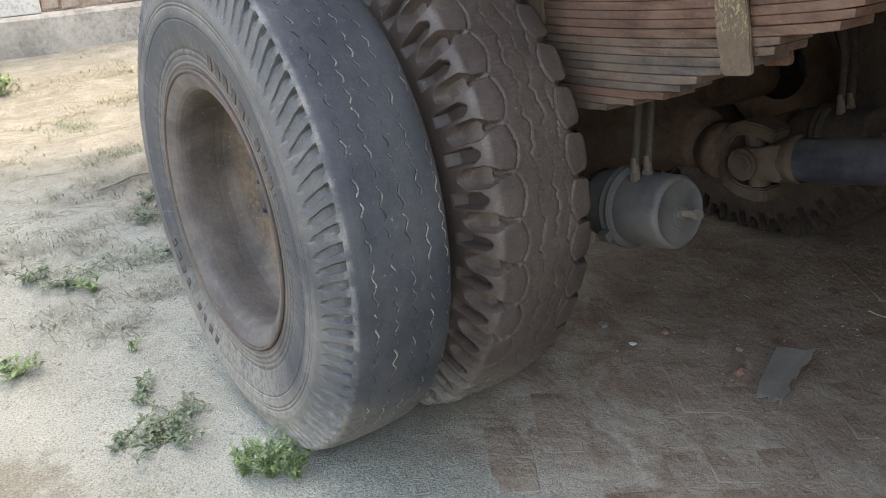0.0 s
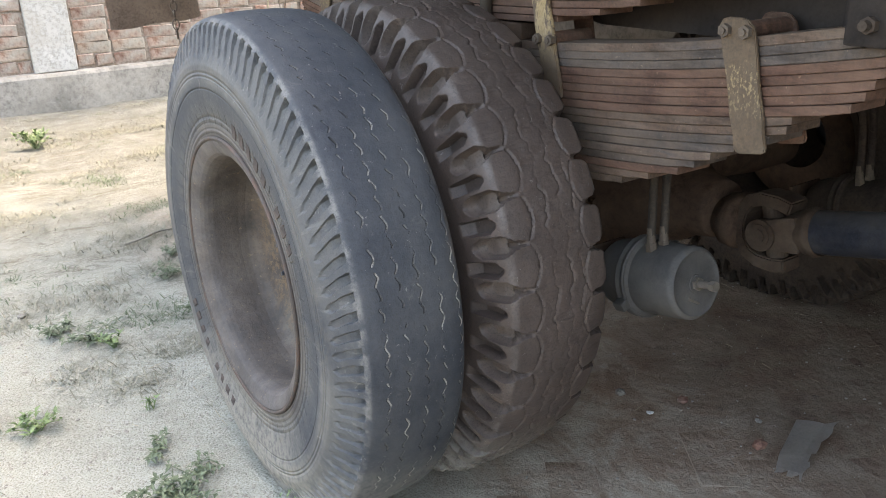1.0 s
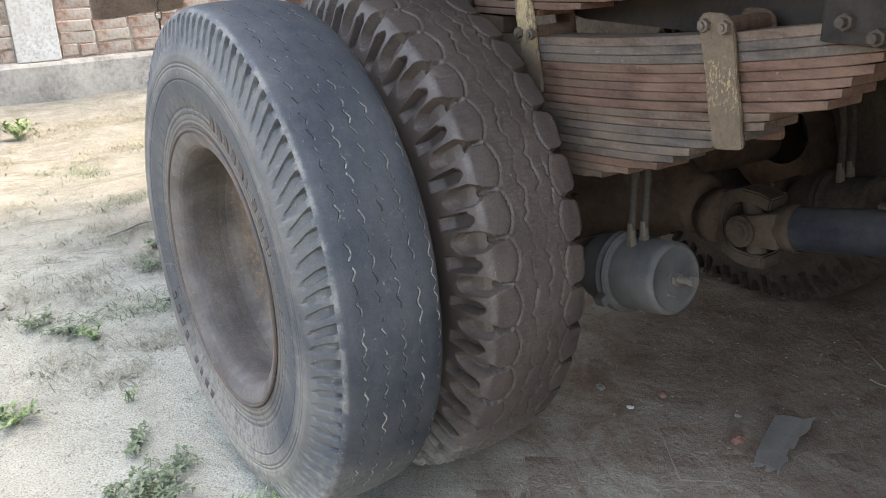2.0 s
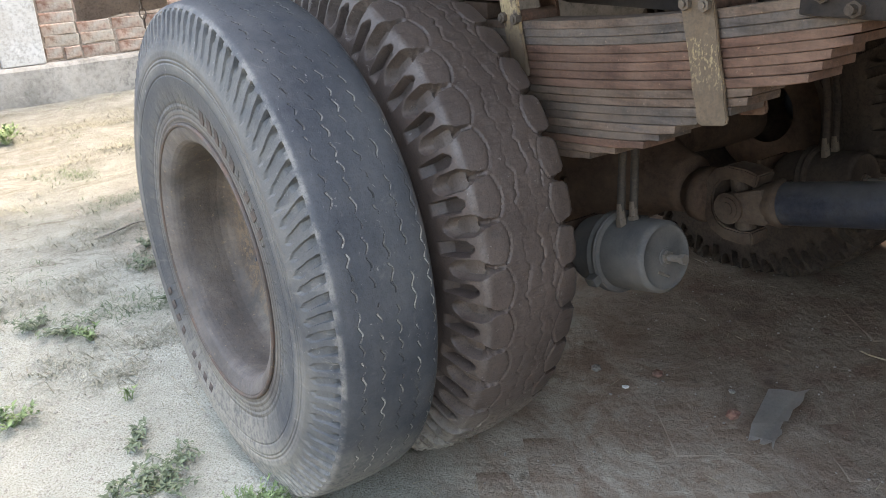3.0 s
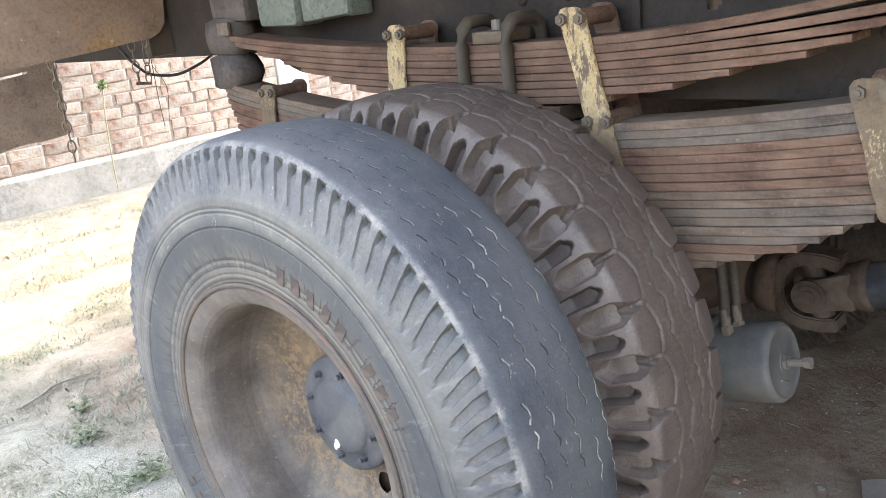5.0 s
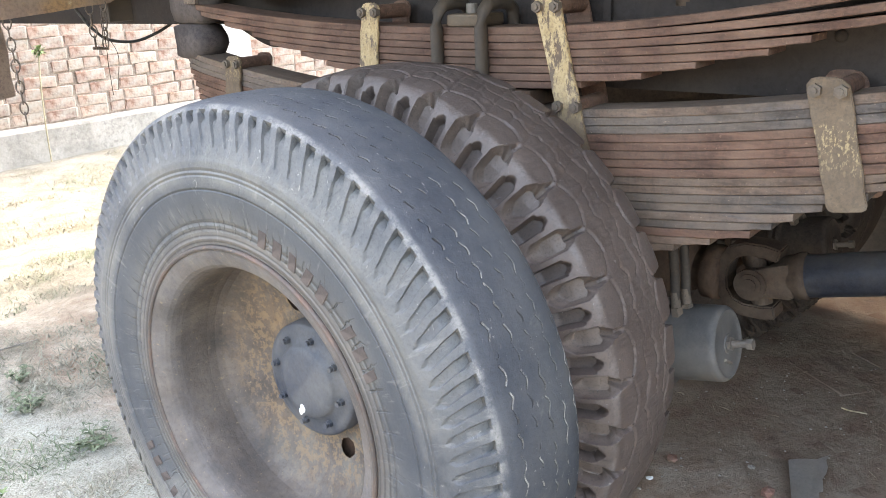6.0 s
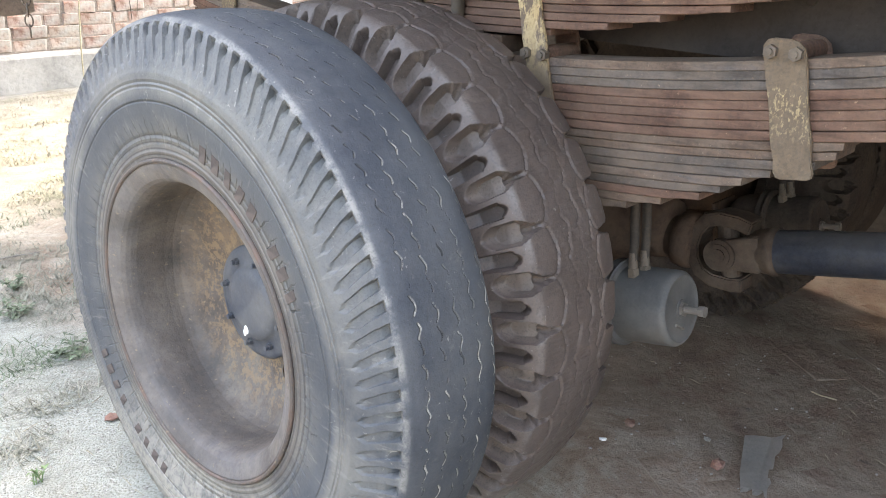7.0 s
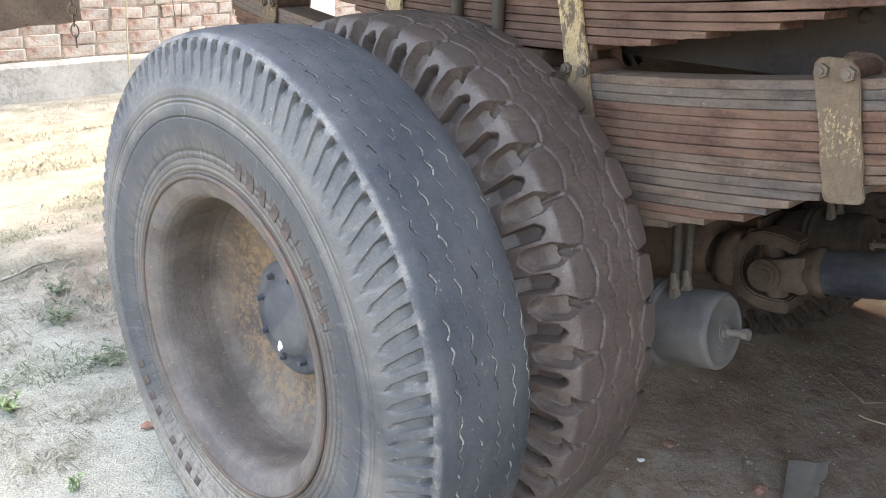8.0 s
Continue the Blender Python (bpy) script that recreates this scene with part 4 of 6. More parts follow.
def rim_mesh():
    """Outer dished rim: lip, lock ring, well and a coned disc with hand holes. Middle plane x = 0, face at -x."""
    p = [(-0.098, 0.268), (-0.106, 0.288), (-0.112, 0.2905), (-0.117, 0.2885), (-0.118, 0.284), (-0.1155, 0.276), (-0.111, 0.266), (-0.107, 0.259), (-0.100, 0.2530), (-0.091, 0.2495), (-0.080, 0.2475), (-0.052, 0.2470), (-0.020, 0.2475), (-0.004, 0.2455), (0.010, 0.239), (0.022, 0.226), (0.031, 0.208), (0.040, 0.185), (0.047, 0.162), (0.052, 0.14), (0.054, 0.10)]
    p = np.array(p)
    d = np.concatenate([[0], np.cumsum(np.hypot(*np.diff(p, axis=0).T))])
    q = np.unique(np.concatenate([d, np.linspace(0, d[-1], 150)]))
    px, pr = np.interp(q, d, p[:, 0]), np.interp(q, d, p[:, 1])
    n = 480
    th = np.linspace(0, 2 * np.pi, n, endpoint=False)[:, None]
    X = np.broadcast_to(px, (n, len(px)))
    R = np.broadcast_to(pr, (n, len(pr)))
    pts = np.stack([X, R * np.cos(th), R * np.sin(th)], -1)
    centre = (pts[:, :-1] + np.roll(pts, -1, 0)[:, 1:]) / 2
    hole = np.zeros(centre.shape[:2], bool)
    for a in (radians(HOLE_TURN), radians(HOLE_TURN + 180)):
        hole |= np.hypot(centre[..., 1] - 0.145 * math.cos(a), centre[..., 2] - 0.145 * math.sin(a)) < 0.019
    return grid_mesh("rim", pts, True, True, keep=~hole.reshape(-1))


def letter_bars(parent, at, start, sweep, count, radius, tall, skip):
    """Raised moulded marks in an arc, as plain bars of the lettering's size."""
    xs = np.interp(radius, [r for _, r in ROAD_SIDE], [x for x, _ in ROAD_SIDE]) * 0.892
    h = tall / 2
    for k in range(count):
        if k == skip:
            continue
        a = radians(start + sweep * k / (count - 1))
        bm = bmesh.new()
        w = (0.0085, 0.0095, 0.0075)[k % 3]
        box(bm, (-0.0013, -w, -h), (0.0013, w, h), 0.0009)
        for v in bm.verts:
            v.co.y += 0.12 * v.co.z * (-1, 0, 1)[k % 3]
        m = Matrix.Translation((xs, radius * math.cos(a), radius * math.sin(a))) @ Matrix.Rotation(a - math.pi / 2, 4, 'X') @ Matrix.Rotation(-0.10, 4, 'Y')
        part("raised_mark", bm, M_BLOCK, parent, at=at @ m)


def outer_wheel(at, detail):
    rim = put("outer_wheel", RIM.copy(), M_RIM if detail else M_SHADE_DARK, truck, "deep dished rim with flaking grey paint, rust and dried mud", at=at)
    put("tyre", ROAD_TYRE if detail else ROAD_TYRE_FAR, M_TYRE if detail else M_SHADE_DARK, rim, "worn dusty tyre with slotted shoulders", at=at @ Matrix.Rotation(radians(0.65), 4, 'X') @ TYRE_FORM)
    put("lock_ring", lathe("lock_ring", [(-0.111, 0.290), (-0.114, 0.2945), (-0.119, 0.2945), (-0.1215, 0.291), (-0.120, 0.2875), (-0.116, 0.287), (-0.111, 0.290)], 160), M_RIM, rim, "rust-stained rim lip", at=at)
    hub = put("hub_cap", lathe("hub_cap", [(0.06, 0.112), (0.026, 0.110), (0.022, 0.107), (0.020, 0.099), (0.018, 0.074), (0.012, 0.070), (0.008, 0.066), (0.005, 0.05), (0.004, 0.02), (0.004, 0.0)], 96), M_HUB, rim, "dusty blue-grey painted hub cap", at=at)
    for k in range(8):
        a = 2 * math.pi * k / 8 + 0.2
        bm = bmesh.new()
        rod(bm, (0.024, 0.085 * math.cos(a), 0.085 * math.sin(a)), (0.011, 0.085 * math.cos(a), 0.085 * math.sin(a)), 0.0072, sides=6)
        rod(bm, (0.012, 0.085 * math.cos(a), 0.085 * math.sin(a)), (0.005, 0.085 * math.cos(a), 0.085 * math.sin(a)), 0.0048, sides=10)
        part("hub_bolt", bm, M_HUB, rim, at=at)
    if detail:
        bm = bmesh.new()
        for dx, dz, r in ((0, 0, 0.009), (0.006, -0.009, 0.006), (-0.004, 0.008, 0.005)):
            bmesh.ops.create_uvsphere(bm, u_segments=10, v_segments=6, radius=r, matrix=Matrix.Translation((0.0055, 0.010 + dx, -0.052 + dz)) @ Matrix.Diagonal((0.12, 0.8, 1.2, 1)))
        part("paint_splash", bm, M_WHITE_CHIP, rim, "white paint splash", True, at=at)
        letter_bars(rim, at, 105, 48, 9, 0.334, 0.031, 5)
        letter_bars(rim, at, -70, 42, 9, 0.378, 0.022, 4)
    drum = put("brake_drum", lathe("brake_drum", [(0.065, 0.09), (0.068, 0.20), (0.08, 0.212), (0.29, 0.214), (0.30, 0.10)], 64), M_GREASE, rim, at=at)
    return rim


RIM, ROAD_TYRE, LUG_TYRE = rim_mesh(), road_tyre_mesh(), lug_tyre_mesh()
LUG_TYRE_FAR, ROAD_TYRE_FAR = LUG_TYRE.copy(), ROAD_TYRE.copy()
INNER_RIM = lathe("inner_wheel", [(-0.118, 0.292), (-0.112, 0.292), (-0.10, 0.262), (-0.06, 0.25), (0.06, 0.25), (0.10, 0.262), (0.112, 0.292), (0.118, 0.292)], 96)
HALF_TURN = Matrix.Translation((2 * MID_X + 0.06, 0, 0)) @ Matrix.Rotation(math.pi, 4, 'Z')
# The far side's rims and tyres wear the dark tone that carries their shade.
for side in (Matrix.Identity(4), HALF_TURN):
    outer_wheel(side @ Matrix.Translation((OUTER_X, 0, HUB_Z)), side == Matrix.Identity(4))
    at = side @ Matrix.Translation((INNER_X, 0, HUB_Z)) @ Matrix.Rotation(radians(7.0), 4, 'X')
    rim = put("inner_wheel", INNER_RIM.copy(), M_RIM if side == Matrix.Identity(4) else M_SHADE_DARK, truck, "rusty inner rim of the dual wheel", at=at)
    put("tyre", LUG_TYRE if side == Matrix.Identity(4) else LUG_TYRE_FAR, M_TYRE_BROWN if side == Matrix.Identity(4) else M_SHADE_DARK, rim, "earth-brown tyre with coarse shoulder lugs", at=at)

# axle, differential, brake chambers, drive shaft
axle = put("axle", lathe("axle", [(0.50, 0.07), (0.62, 0.072), (0.72, 0.062), (0.90, 0.075), (0.98, 0.12), (1.23, 0.12), (1.31, 0.075), (1.49, 0.062), (1.60, 0.072), (1.76, 0.07)], 40, (0, 0, HUB_Z)), M_GREASE, truck, "greasy brown axle housing")
put("differential", lathe("differential", [(0.17, 0.0), (0.165, 0.08), (0.13, 0.15), (0.06, 0.19), (-0.02, 0.205), (-0.05, 0.215), (-0.075, 0.215), (-0.085, 0.19), (-0.14, 0.16), (-0.20, 0.12), (-0.26, 0.085), (-0.31, 0.075), (-0.33, 0.07), (-0.335, 0.0)], 56, (MID_X, 0, HUB_Z), 'Y'), M_GREASE, axle, "mud-caked differential casing")
for k in range(14):
    a = 2 * math.pi * k / 14
    bm = bmesh.new()
    rod(bm, (MID_X + 0.203 * math.cos(a), -0.075, HUB_Z + 0.203 * math.sin(a)), (MID_X + 0.203 * math.cos(a), -0.092, HUB_Z + 0.203 * math.sin(a)), 0.010, sides=6)
    part("casing_bolt", bm, M_GREASE, axle)


def brake_chamber(cx, cz, M_CHAMBER, girth=0.92):
    """Spring brake chamber, its end cap's middle at cx, cz; it rises a little towards the front."""
    at = Matrix.Translation((cx, -0.53, cz)) @ Matrix.Rotation(-math.atan(0.2), 4, 'X') @ Matrix.Diagonal((girth, 1, girth, 1))
    prof = [(0.24, 0.0), (0.238, 0.045), (0.23, 0.066), (0.212, 0.080), (0.192, 0.086), (0.150, 0.0865), (0.146, 0.096), (0.139, 0.097), (0.136, 0.091), (0.128, 0.091), (0.125, 0.097), (0.118, 0.096), (0.114, 0.087), (0.090, 0.0865), (0.030, 0.0855), (0.014, 0.0850), (0.006, 0.0845), (0.0, 0.0805), (-0.003, 0.0745), (-0.001, 0.070), (0.001, 0.064), (-0.001, 0.040), (-0.001, 0.022), (-0.003, 0.021), (-0.003, 0.0)]
    body = put("brake_chamber", lathe("brake_chamber", prof, 72, (0, 0, 0), 'Y'), M_CHAMBER, truck, "dust-covered grey brake chamber", at=at)
    body.data.set_sharp_from_angle(angle=radians(35))
    put("clamp_band", lathe("clamp_band", [(0.1445, 0.0955), (0.1435, 0.0995), (0.140, 0.1005), (0.1355, 0.0945), (0.1285, 0.0945), (0.124, 0.1005), (0.1205, 0.0995), (0.1195, 0.0955)], 72, (0, 0, 0), 'Y'), M_CHAMBER, body, at=at)
    for a in (0.5, 3.6):
        bm = bmesh.new()
        box(bm, (0.094, 0.118, -0.012), (0.118, 0.146, 0.012), 0.003)
        part("clamp_lug", bm, M_CHAMBER, body, at=at @ Matrix.Rotation(-a, 4, 'Y'))
    bm = bmesh.new()
    rod(bm, (0, 0.0, 0), (0, -0.010, 0), 0.016, sides=6)
    rod(bm, (0, -0.008, 0), (0, -0.045, 0), 0.0085, sides=12)
    part("release_bolt", bm, M_BOLT, body, "bare steel release bolt", at=at)
    bm = bmesh.new()
    rod(bm, (0, -0.040, 0), (0, -0.053, 0), 0.0125, sides=6)
    part("bolt_nut", bm, M_BOLT, body, at=at)
    bm = bmesh.new()
    rod(bm, (-0.03, -0.002, -0.028), (0.002, -0.002, -0.046), 0.0035, sides=8)
    part("cap_pin", bm, M_BOLT, body, at=at)
    for dx in (-0.052, 0.052):
        bm = bmesh.new()
        rod(bm, (dx * 0.9, 0.235, 0.03), (dx * 0.9, 0.30, 0.03), 0.008, sides=8)
        part("mounting_stud", bm, M_BOLT, body, at=at)
    for dx, dy in ((-0.034, 0.084), (-0.006, 0.072)):
        bm = bmesh.new()
        rod(bm, (dx, dy, 0.072), (dx, dy, 0.094), 0.013, sides=6)
        rod(bm, (dx, dy, 0.092), (dx + 0.003, dy, 0.128), 0.0105, 0.0085, sides=12)
        part("hose_fitting", bm, M_CLIP_BOLT, body, at=at)
        put("air_hose", tube("air_hose", bent([(dx + 0.002, dy, 0.11), (dx + 0.014, dy - 0.002, 0.18), (dx + 0.036, dy + 0.006, 0.27), (dx + 0.07, dy + 0.05, 0.42)]), 0.0098), M_HOSE if M_CHAMBER is not M_SHADE_DARK else M_SHADE_DARK, body, "grimy rubber air hose", at=at)
    bm = bmesh.new()
    box(bm, (-0.07, 0.258, -0.06), (0.07, 0.270, 0.07), 0.004)
    box(bm, (-0.05, 0.268, -0.03), (0.02, 0.48, 0.03), 0.006)
    part("chamber_bracket", bm, M_GREASE, body, at=at)


brake_chamber(0.760, 0.467, M_CHAMBER)
# far chamber: same body, its shade put into a darker colour
brake_chamber(1.52, 0.466, M_SHADE_DARK)

# drive shaft: companion flange and yoke on the casing, cross, sliding yoke, tube
J0 = Vector((MID_X, -0.476, 0.495))
shaft = put("drive_shaft", lathe("drive_shaft", [(-2.6, 0.049), (-0.115, 0.049), (-0.10, 0.050)], 40, (0, 0, 0), 'Y'), M_SHAFT, truck, "dark blue-black drive shaft tube", at=Matrix.Translation(J0) @ Matrix.Rotation(-math.atan(0.235), 4, 'X'))
SM = Matrix.Translation(J0) @ Matrix.Rotation(-math.atan(0.235), 4, 'X')
put("shaft_weld_yoke", lathe("shaft_weld_yoke", [(-0.118, 0.0505), (-0.112, 0.0555), (-0.102, 0.0565), (-0.094, 0.0535), (-0.075, 0.049), (-0.055, 0.044), (-0.038, 0.036), (-0.036, 0.0)], 40, (0, 0, 0), 'Y'), M_JOINT, shaft, at=SM)
for s in (-1, 1):
    bm = bmesh.new()
    rod(bm, (s * 0.036, 0, 0), (s * 0.060, 0, 0), 0.037, sides=28)
    box(bm, (min(s * 0.030, s * 0.055), -0.088, -0.034), (max(s * 0.030, s * 0.055), 0.004, 0.034), 0.009)
    for v in bm.verts:
        if v.co.y < -0.04:
            v.co.z *= 1.25
            v.co.x *= 0.90
    part("yoke_ear", bm, M_JOINT, shaft, at=SM)
bm = bmesh.new()
rod(bm, (-0.063, 0, 0), (0.063, 0, 0), 0.027, sides=24)
rod(bm, (-0.066, 0, 0), (0.066, 0, 0), 0.016, sides=24)
rod(bm, (0, 0, -0.062), (0, 0, 0.062), 0.024, sides=20)
part("joint_cross", bm, M_JOINT, shaft, "rusty universal joint cross", at=SM)


def strap_bar(path, half, thick):
    """A bar of even thickness bent along a path in the plane of y and z."""
    bm = bmesh.new()
    rings = []
    for k, (y, z) in enumerate(path):
        y0, z0 = path[max(k - 1, 0)]
        y1, z1 = path[min(k + 1, len(path) - 1)]
        n = Vector((-(z1 - z0), y1 - y0)).normalized() * thick / 2
        h = half[k] if isinstance(half, list) else half
        rings.append([bm.verts.new(p) for p in ((-h, y + n.x, z + n.y), (h, y + n.x, z + n.y), (h, y - n.x, z - n.y), (-h, y - n.x, z - n.y))])
    for a, b in zip(rings, rings[1:]):
        for j in range(4):
            bm.faces.new((a[j], a[(j + 1) % 4], b[(j + 1) % 4], b[j]))
    bm.faces.new(rings[0])
    bm.faces.new(list(reversed(rings[-1])))
    bmesh.ops.recalc_face_normals(bm, faces=list(bm.faces))
    bmesh.ops.bevel(bm, geom=[e for e in bm.edges if e.calc_face_angle(0) > 0.7], offset=0.004, segments=2, affect='EDGES')
    return bm


arc = [(-0.055, 0.072), (-0.02, 0.079), (0.025, 0.079), (0.058, 0.066), (0.078, 0.036), (0.084, 0.0), (0.078, -0.036), (0.058, -0.066), (0.025, -0.079), (-0.02, -0.079), (-0.055, -0.072)]
part("flange_yoke", strap_bar([(y * 0.95, z * 0.95) for y, z in arc], 0.032, 0.032), M_JOINT, shaft, "heavy rusty C-shaped yoke", at=Matrix.Translation(J0))
put("pinion_flange", lathe("pinion_flange", [(-0.395, 0.0), (-0.395, 0.064), (-0.38, 0.068), (-0.355, 0.066), (-0.35, 0.05), (-0.32, 0.05)], 40, (MID_X, 0, 0.492), 'Y'), M_GREASE, shaft)


# leaf springs
def leaf_mesh(name, length_front, length_rear, z_top, thick, curve, width=0.090, open_front=0.0, taper=0.03):
    """One spring leaf: a bowed bar with eased edges. z_top is its upper face over the axle."""
    ys = np.linspace(-length_front, length_rear, 46)
    w, h, c = width / 2, thick, min(0.0013, thick * 0.2)
    sect = [(-w, -h + c), (-w, -c), (-w + c, 0), (w - c, 0), (w, -c), (w, -h + c), (w - c, -h), (-w + c, -h)]
    rings = []
    for i, y in enumerate(ys):
        lift = curve * y * y + (open_front * max(0.0, -y - 0.28) ** 1.5 if open_front else 0.0)
        endf = 1.0 if min(y + length_front, length_rear - y) > taper else 0.86
        rings.append([(u * (0.94 if endf < 1 else 1.0), y, z_top + lift + v * endf) for u, v in sect])
    nv = len(sect)
    verts = [p for r in rings for p in r]
    faces = [(i * nv + j, (i + 1) * nv + j, (i + 1) * nv + (j + 1) % nv, i * nv + (j + 1) % nv) for i in range(len(ys) - 1) for j in range(nv)]
    faces += [tuple(range(nv)), tuple(reversed(range((len(ys) - 1) * nv, len(ys) * nv)))]
    return mesh_of(name, verts, faces)


SPRING_X = 0.621
MAIN_TOP, MAIN_T, MAIN_CURVE = 0.944, 0.0155, 0.105
MAIN_HALF = [1.14, 1.12, 1.06, 0.985, 0.975, 0.947, 0.935, 0.92, 0.828, 0.819, 0.792, 0.728, 0.686, 0.652, 0.618, 0.549, 0.483]
HELP_TOP, HELP_T, HELP_CURVE = 1.099, 0.0146, 0.075
HELP_HALF = [0.93, 0.90, 0.80, 0.688, 0.624, 0.506, 0.410, 0.289]
rng = random.Random(5)


def clip_strap(name, y, lean, z0, z1, x, width, thick, material, parent, bolts_low=False, bolts_high=True):
    """A strap down both sides of the pack, bolted across over a tube at the top."""
    for sx in (-1, 1):
        bm = bmesh.new()
        xx = SPRING_X + sx * (0.0475 + thick / 2)
        h, w = z1 - z0, width / 2
        edge = [(w - 0.010, 0.0), (w - 0.003, 0.003), (w, 0.010)] + [(w - 0.0015 * math.sin(k * 2.4 + y * 9), h * k / 7) for k in range(1, 6)] + [(w * 1.06, h - 0.022), (w * 1.02, h - 0.012), (w * 0.75, h - 0.003), (w * 0.40, h)]
        edge += [(-u, v) for u, v in reversed(edge)]
        rims = [[bm.verts.new((sx0, u, v)) for u, v in edge] for sx0 in (-thick / 2, thick / 2)]
        bm.faces.new(rims[0])
        bm.faces.new(list(reversed(rims[1])))
        for k in range(len(edge)):
            bm.faces.new((rims[0][k - 1], rims[0][k], rims[1][k], rims[1][k - 1]))
        bmesh.ops.recalc_face_normals(bm, faces=list(bm.faces))
        bmesh.ops.bevel(bm, geom=[e for e in bm.edges if abs(e.verts[0].co.x - e.verts[1].co.x) < 1e-5], offset=0.0016, segments=2, affect='EDGES')
        for v in bm.verts:
            v.co.z -= 0.16 * v.co.y * (y < -0.5) * (1 - v.co.z / h)
            v.co.y += lean * (v.co.z / h)
        part(name, bm, material if sx < 0 else M_LEAF_RED, parent, at=Matrix.Translation((xx, y, z0)))
    for up, has in ((z1 - 0.020, bolts_high), (z0 + 0.112, bolts_low)):
        if not has:
            continue
        yy = y + lean * (up - z0) / (z1 - z0)
        bm = bmesh.new()
        rod(bm, (SPRING_X - 0.047, yy - 0.012, up), (SPRING_X + 0.047, yy - 0.012, up), 0.0155, sides=18)
        part("spacer_tube", bm, M_LEAF_RED, parent)
        for dy in (-0.019, 0.019):
            bm = bmesh.new()
            rod(bm, (SPRING_X - 0.0475 - thick - 0.009, yy + dy, up), (SPRING_X - 0.05, yy + dy, up), 0.0108, sides=6)
            rod(bm, (SPRING_X - 0.0475 - thick - 0.013, yy + dy, up), (SPRING_X - 0.05, yy + dy, up), 0.0056, sides=10)
            part("clip_bolt", bm, M_CLIP_BOLT, parent)


def spring_pair(offset, detail):
    at = Matrix.Translation((SPRING_X + offset, 0, 0))
    main = put("main_leaf_spring", leaf_mesh("main_leaf_spring", MAIN_HALF[0], 0.905, MAIN_TOP, MAIN_T, MAIN_CURVE), M_LEAF, truck, "thick pack of rusty bowed spring leaves", at=at)
    for k, half in enumerate(MAIN_HALF[1:], 1):
        jx = rng.uniform(-0.0032, 0.0032)
        put("leaf", leaf_mesh("leaf", half, min(half * 0.97, 0.922 - 0.008 * max(0, k - 3)), MAIN_TOP - k * MAIN_T, MAIN_T - 0.0007, MAIN_CURVE), M_LEAF_RED if k in (3, 4, 5, 6, 7, 14) else (M_LEAF_BLUE if k in (1, 2, 10, 11, 13) else M_LEAF), main, at=Matrix.Translation((SPRING_X + offset + jx, 0, 0)))
    helper = put("helper_leaf_spring", leaf_mesh("helper_leaf_spring", HELP_HALF[0], HELP_HALF[0], HELP_TOP, HELP_T, HELP_CURVE, open_front=0.05), M_LEAF_RED, truck, "shorter rusty helper spring lying above the main spring", at=at)
    for k, half in enumerate(HELP_HALF[1:], 1):
        jx = rng.uniform(-0.0032, 0.0032)
        put("leaf", leaf_mesh("leaf", half, half * 0.93, HELP_TOP - k * HELP_T, HELP_T - 0.0012, HELP_CURVE, open_front=max(0.0, 0.035 - 0.012 * k)), M_LEAF_RED, helper, at=Matrix.Translation((SPRING_X + offset + jx, 0, 0)))
    bm = bmesh.new()
    box(bm, (-0.045, -0.18, MAIN_TOP + 0.004), (0.045, 0.18, HELP_TOP - 8 * HELP_T - 0.001), 0.003)
    part("spring_spacer", bm, M_GREASE, main, at=at)
    return main, helper


main_spring, helper_spring = spring_pair(0.0, True)
clip_strap("spring_clip", -0.768, 0.050, 0.824, 1.030, SPRING_X, 0.062, 0.007, M_CLIP_DULL, main_spring)
clip_strap("spring_clip", 0.735, -0.02, 0.905, 1.026, SPRING_X, 0.060, 0.007, M_CLIP_DULL, main_spring)
clip_strap("spring_clip", 0.240, -0.018, 1.000, 1.150, SPRING_X, 0.052, 0.007, M_CLIP, helper_spring)
clip_strap("spring_clip", -0.296, 0.076, 0.846, 1.158, SPRING_X, 0.052, 0.008, M_CLIP_LONG, helper_spring, bolts_low=True)
for yy in (0.036, -0.076):
    for_bolt = [(SPRING_X - 0.058, yy, 0.55), (SPRING_X - 0.058, yy, 0.9), (SPRING_X - 0.058, yy, 1.10), (SPRING_X - 0.052, yy, 1.128), (SPRING_X - 0.034, yy, 1.142), (SPRING_X, yy, 1.145), (SPRING_X + 0.034, yy, 1.142), (SPRING_X + 0.052, yy, 1.128), (SPRING_X + 0.058, yy, 1.10), (SPRING_X + 0.058, yy, 0.55)]
    put("u_bolt", tube("u_bolt", for_bolt, 0.0135, 12), M_UBOLT, helper_spring, "thick dusty U-bolt")
bm = bmesh.new()
box(bm, (SPRING_X - 0.043, -0.062, HELP_TOP + 0.001), (SPRING_X + 0.043, 0.022, HELP_TOP + 0.026), 0.006)
part("saddle_plate", bm, M_CLIP_DULL, helper_spring)
bm = bmesh.new()
rod(bm, (SPRING_X - 0.01, -0.02, HELP_TOP + 0.02), (SPRING_X - 0.01, -0.02, HELP_TOP + 0.045), 0.012, sides=12)
part("centre_bolt", bm, M_BOLT, helper_spring)
bm = bmesh.new()
box(bm, (SPRING_X - 0.06, -0.13, 0.555), (SPRING_X + 0.06, 0.13, MAIN_TOP - 17 * MAIN_T - 0.001), 0.01)
part("spring_seat", bm, M_GREASE, main_spring)

# frame rails with holes, rivets, hangers
RAIL_X = 0.700


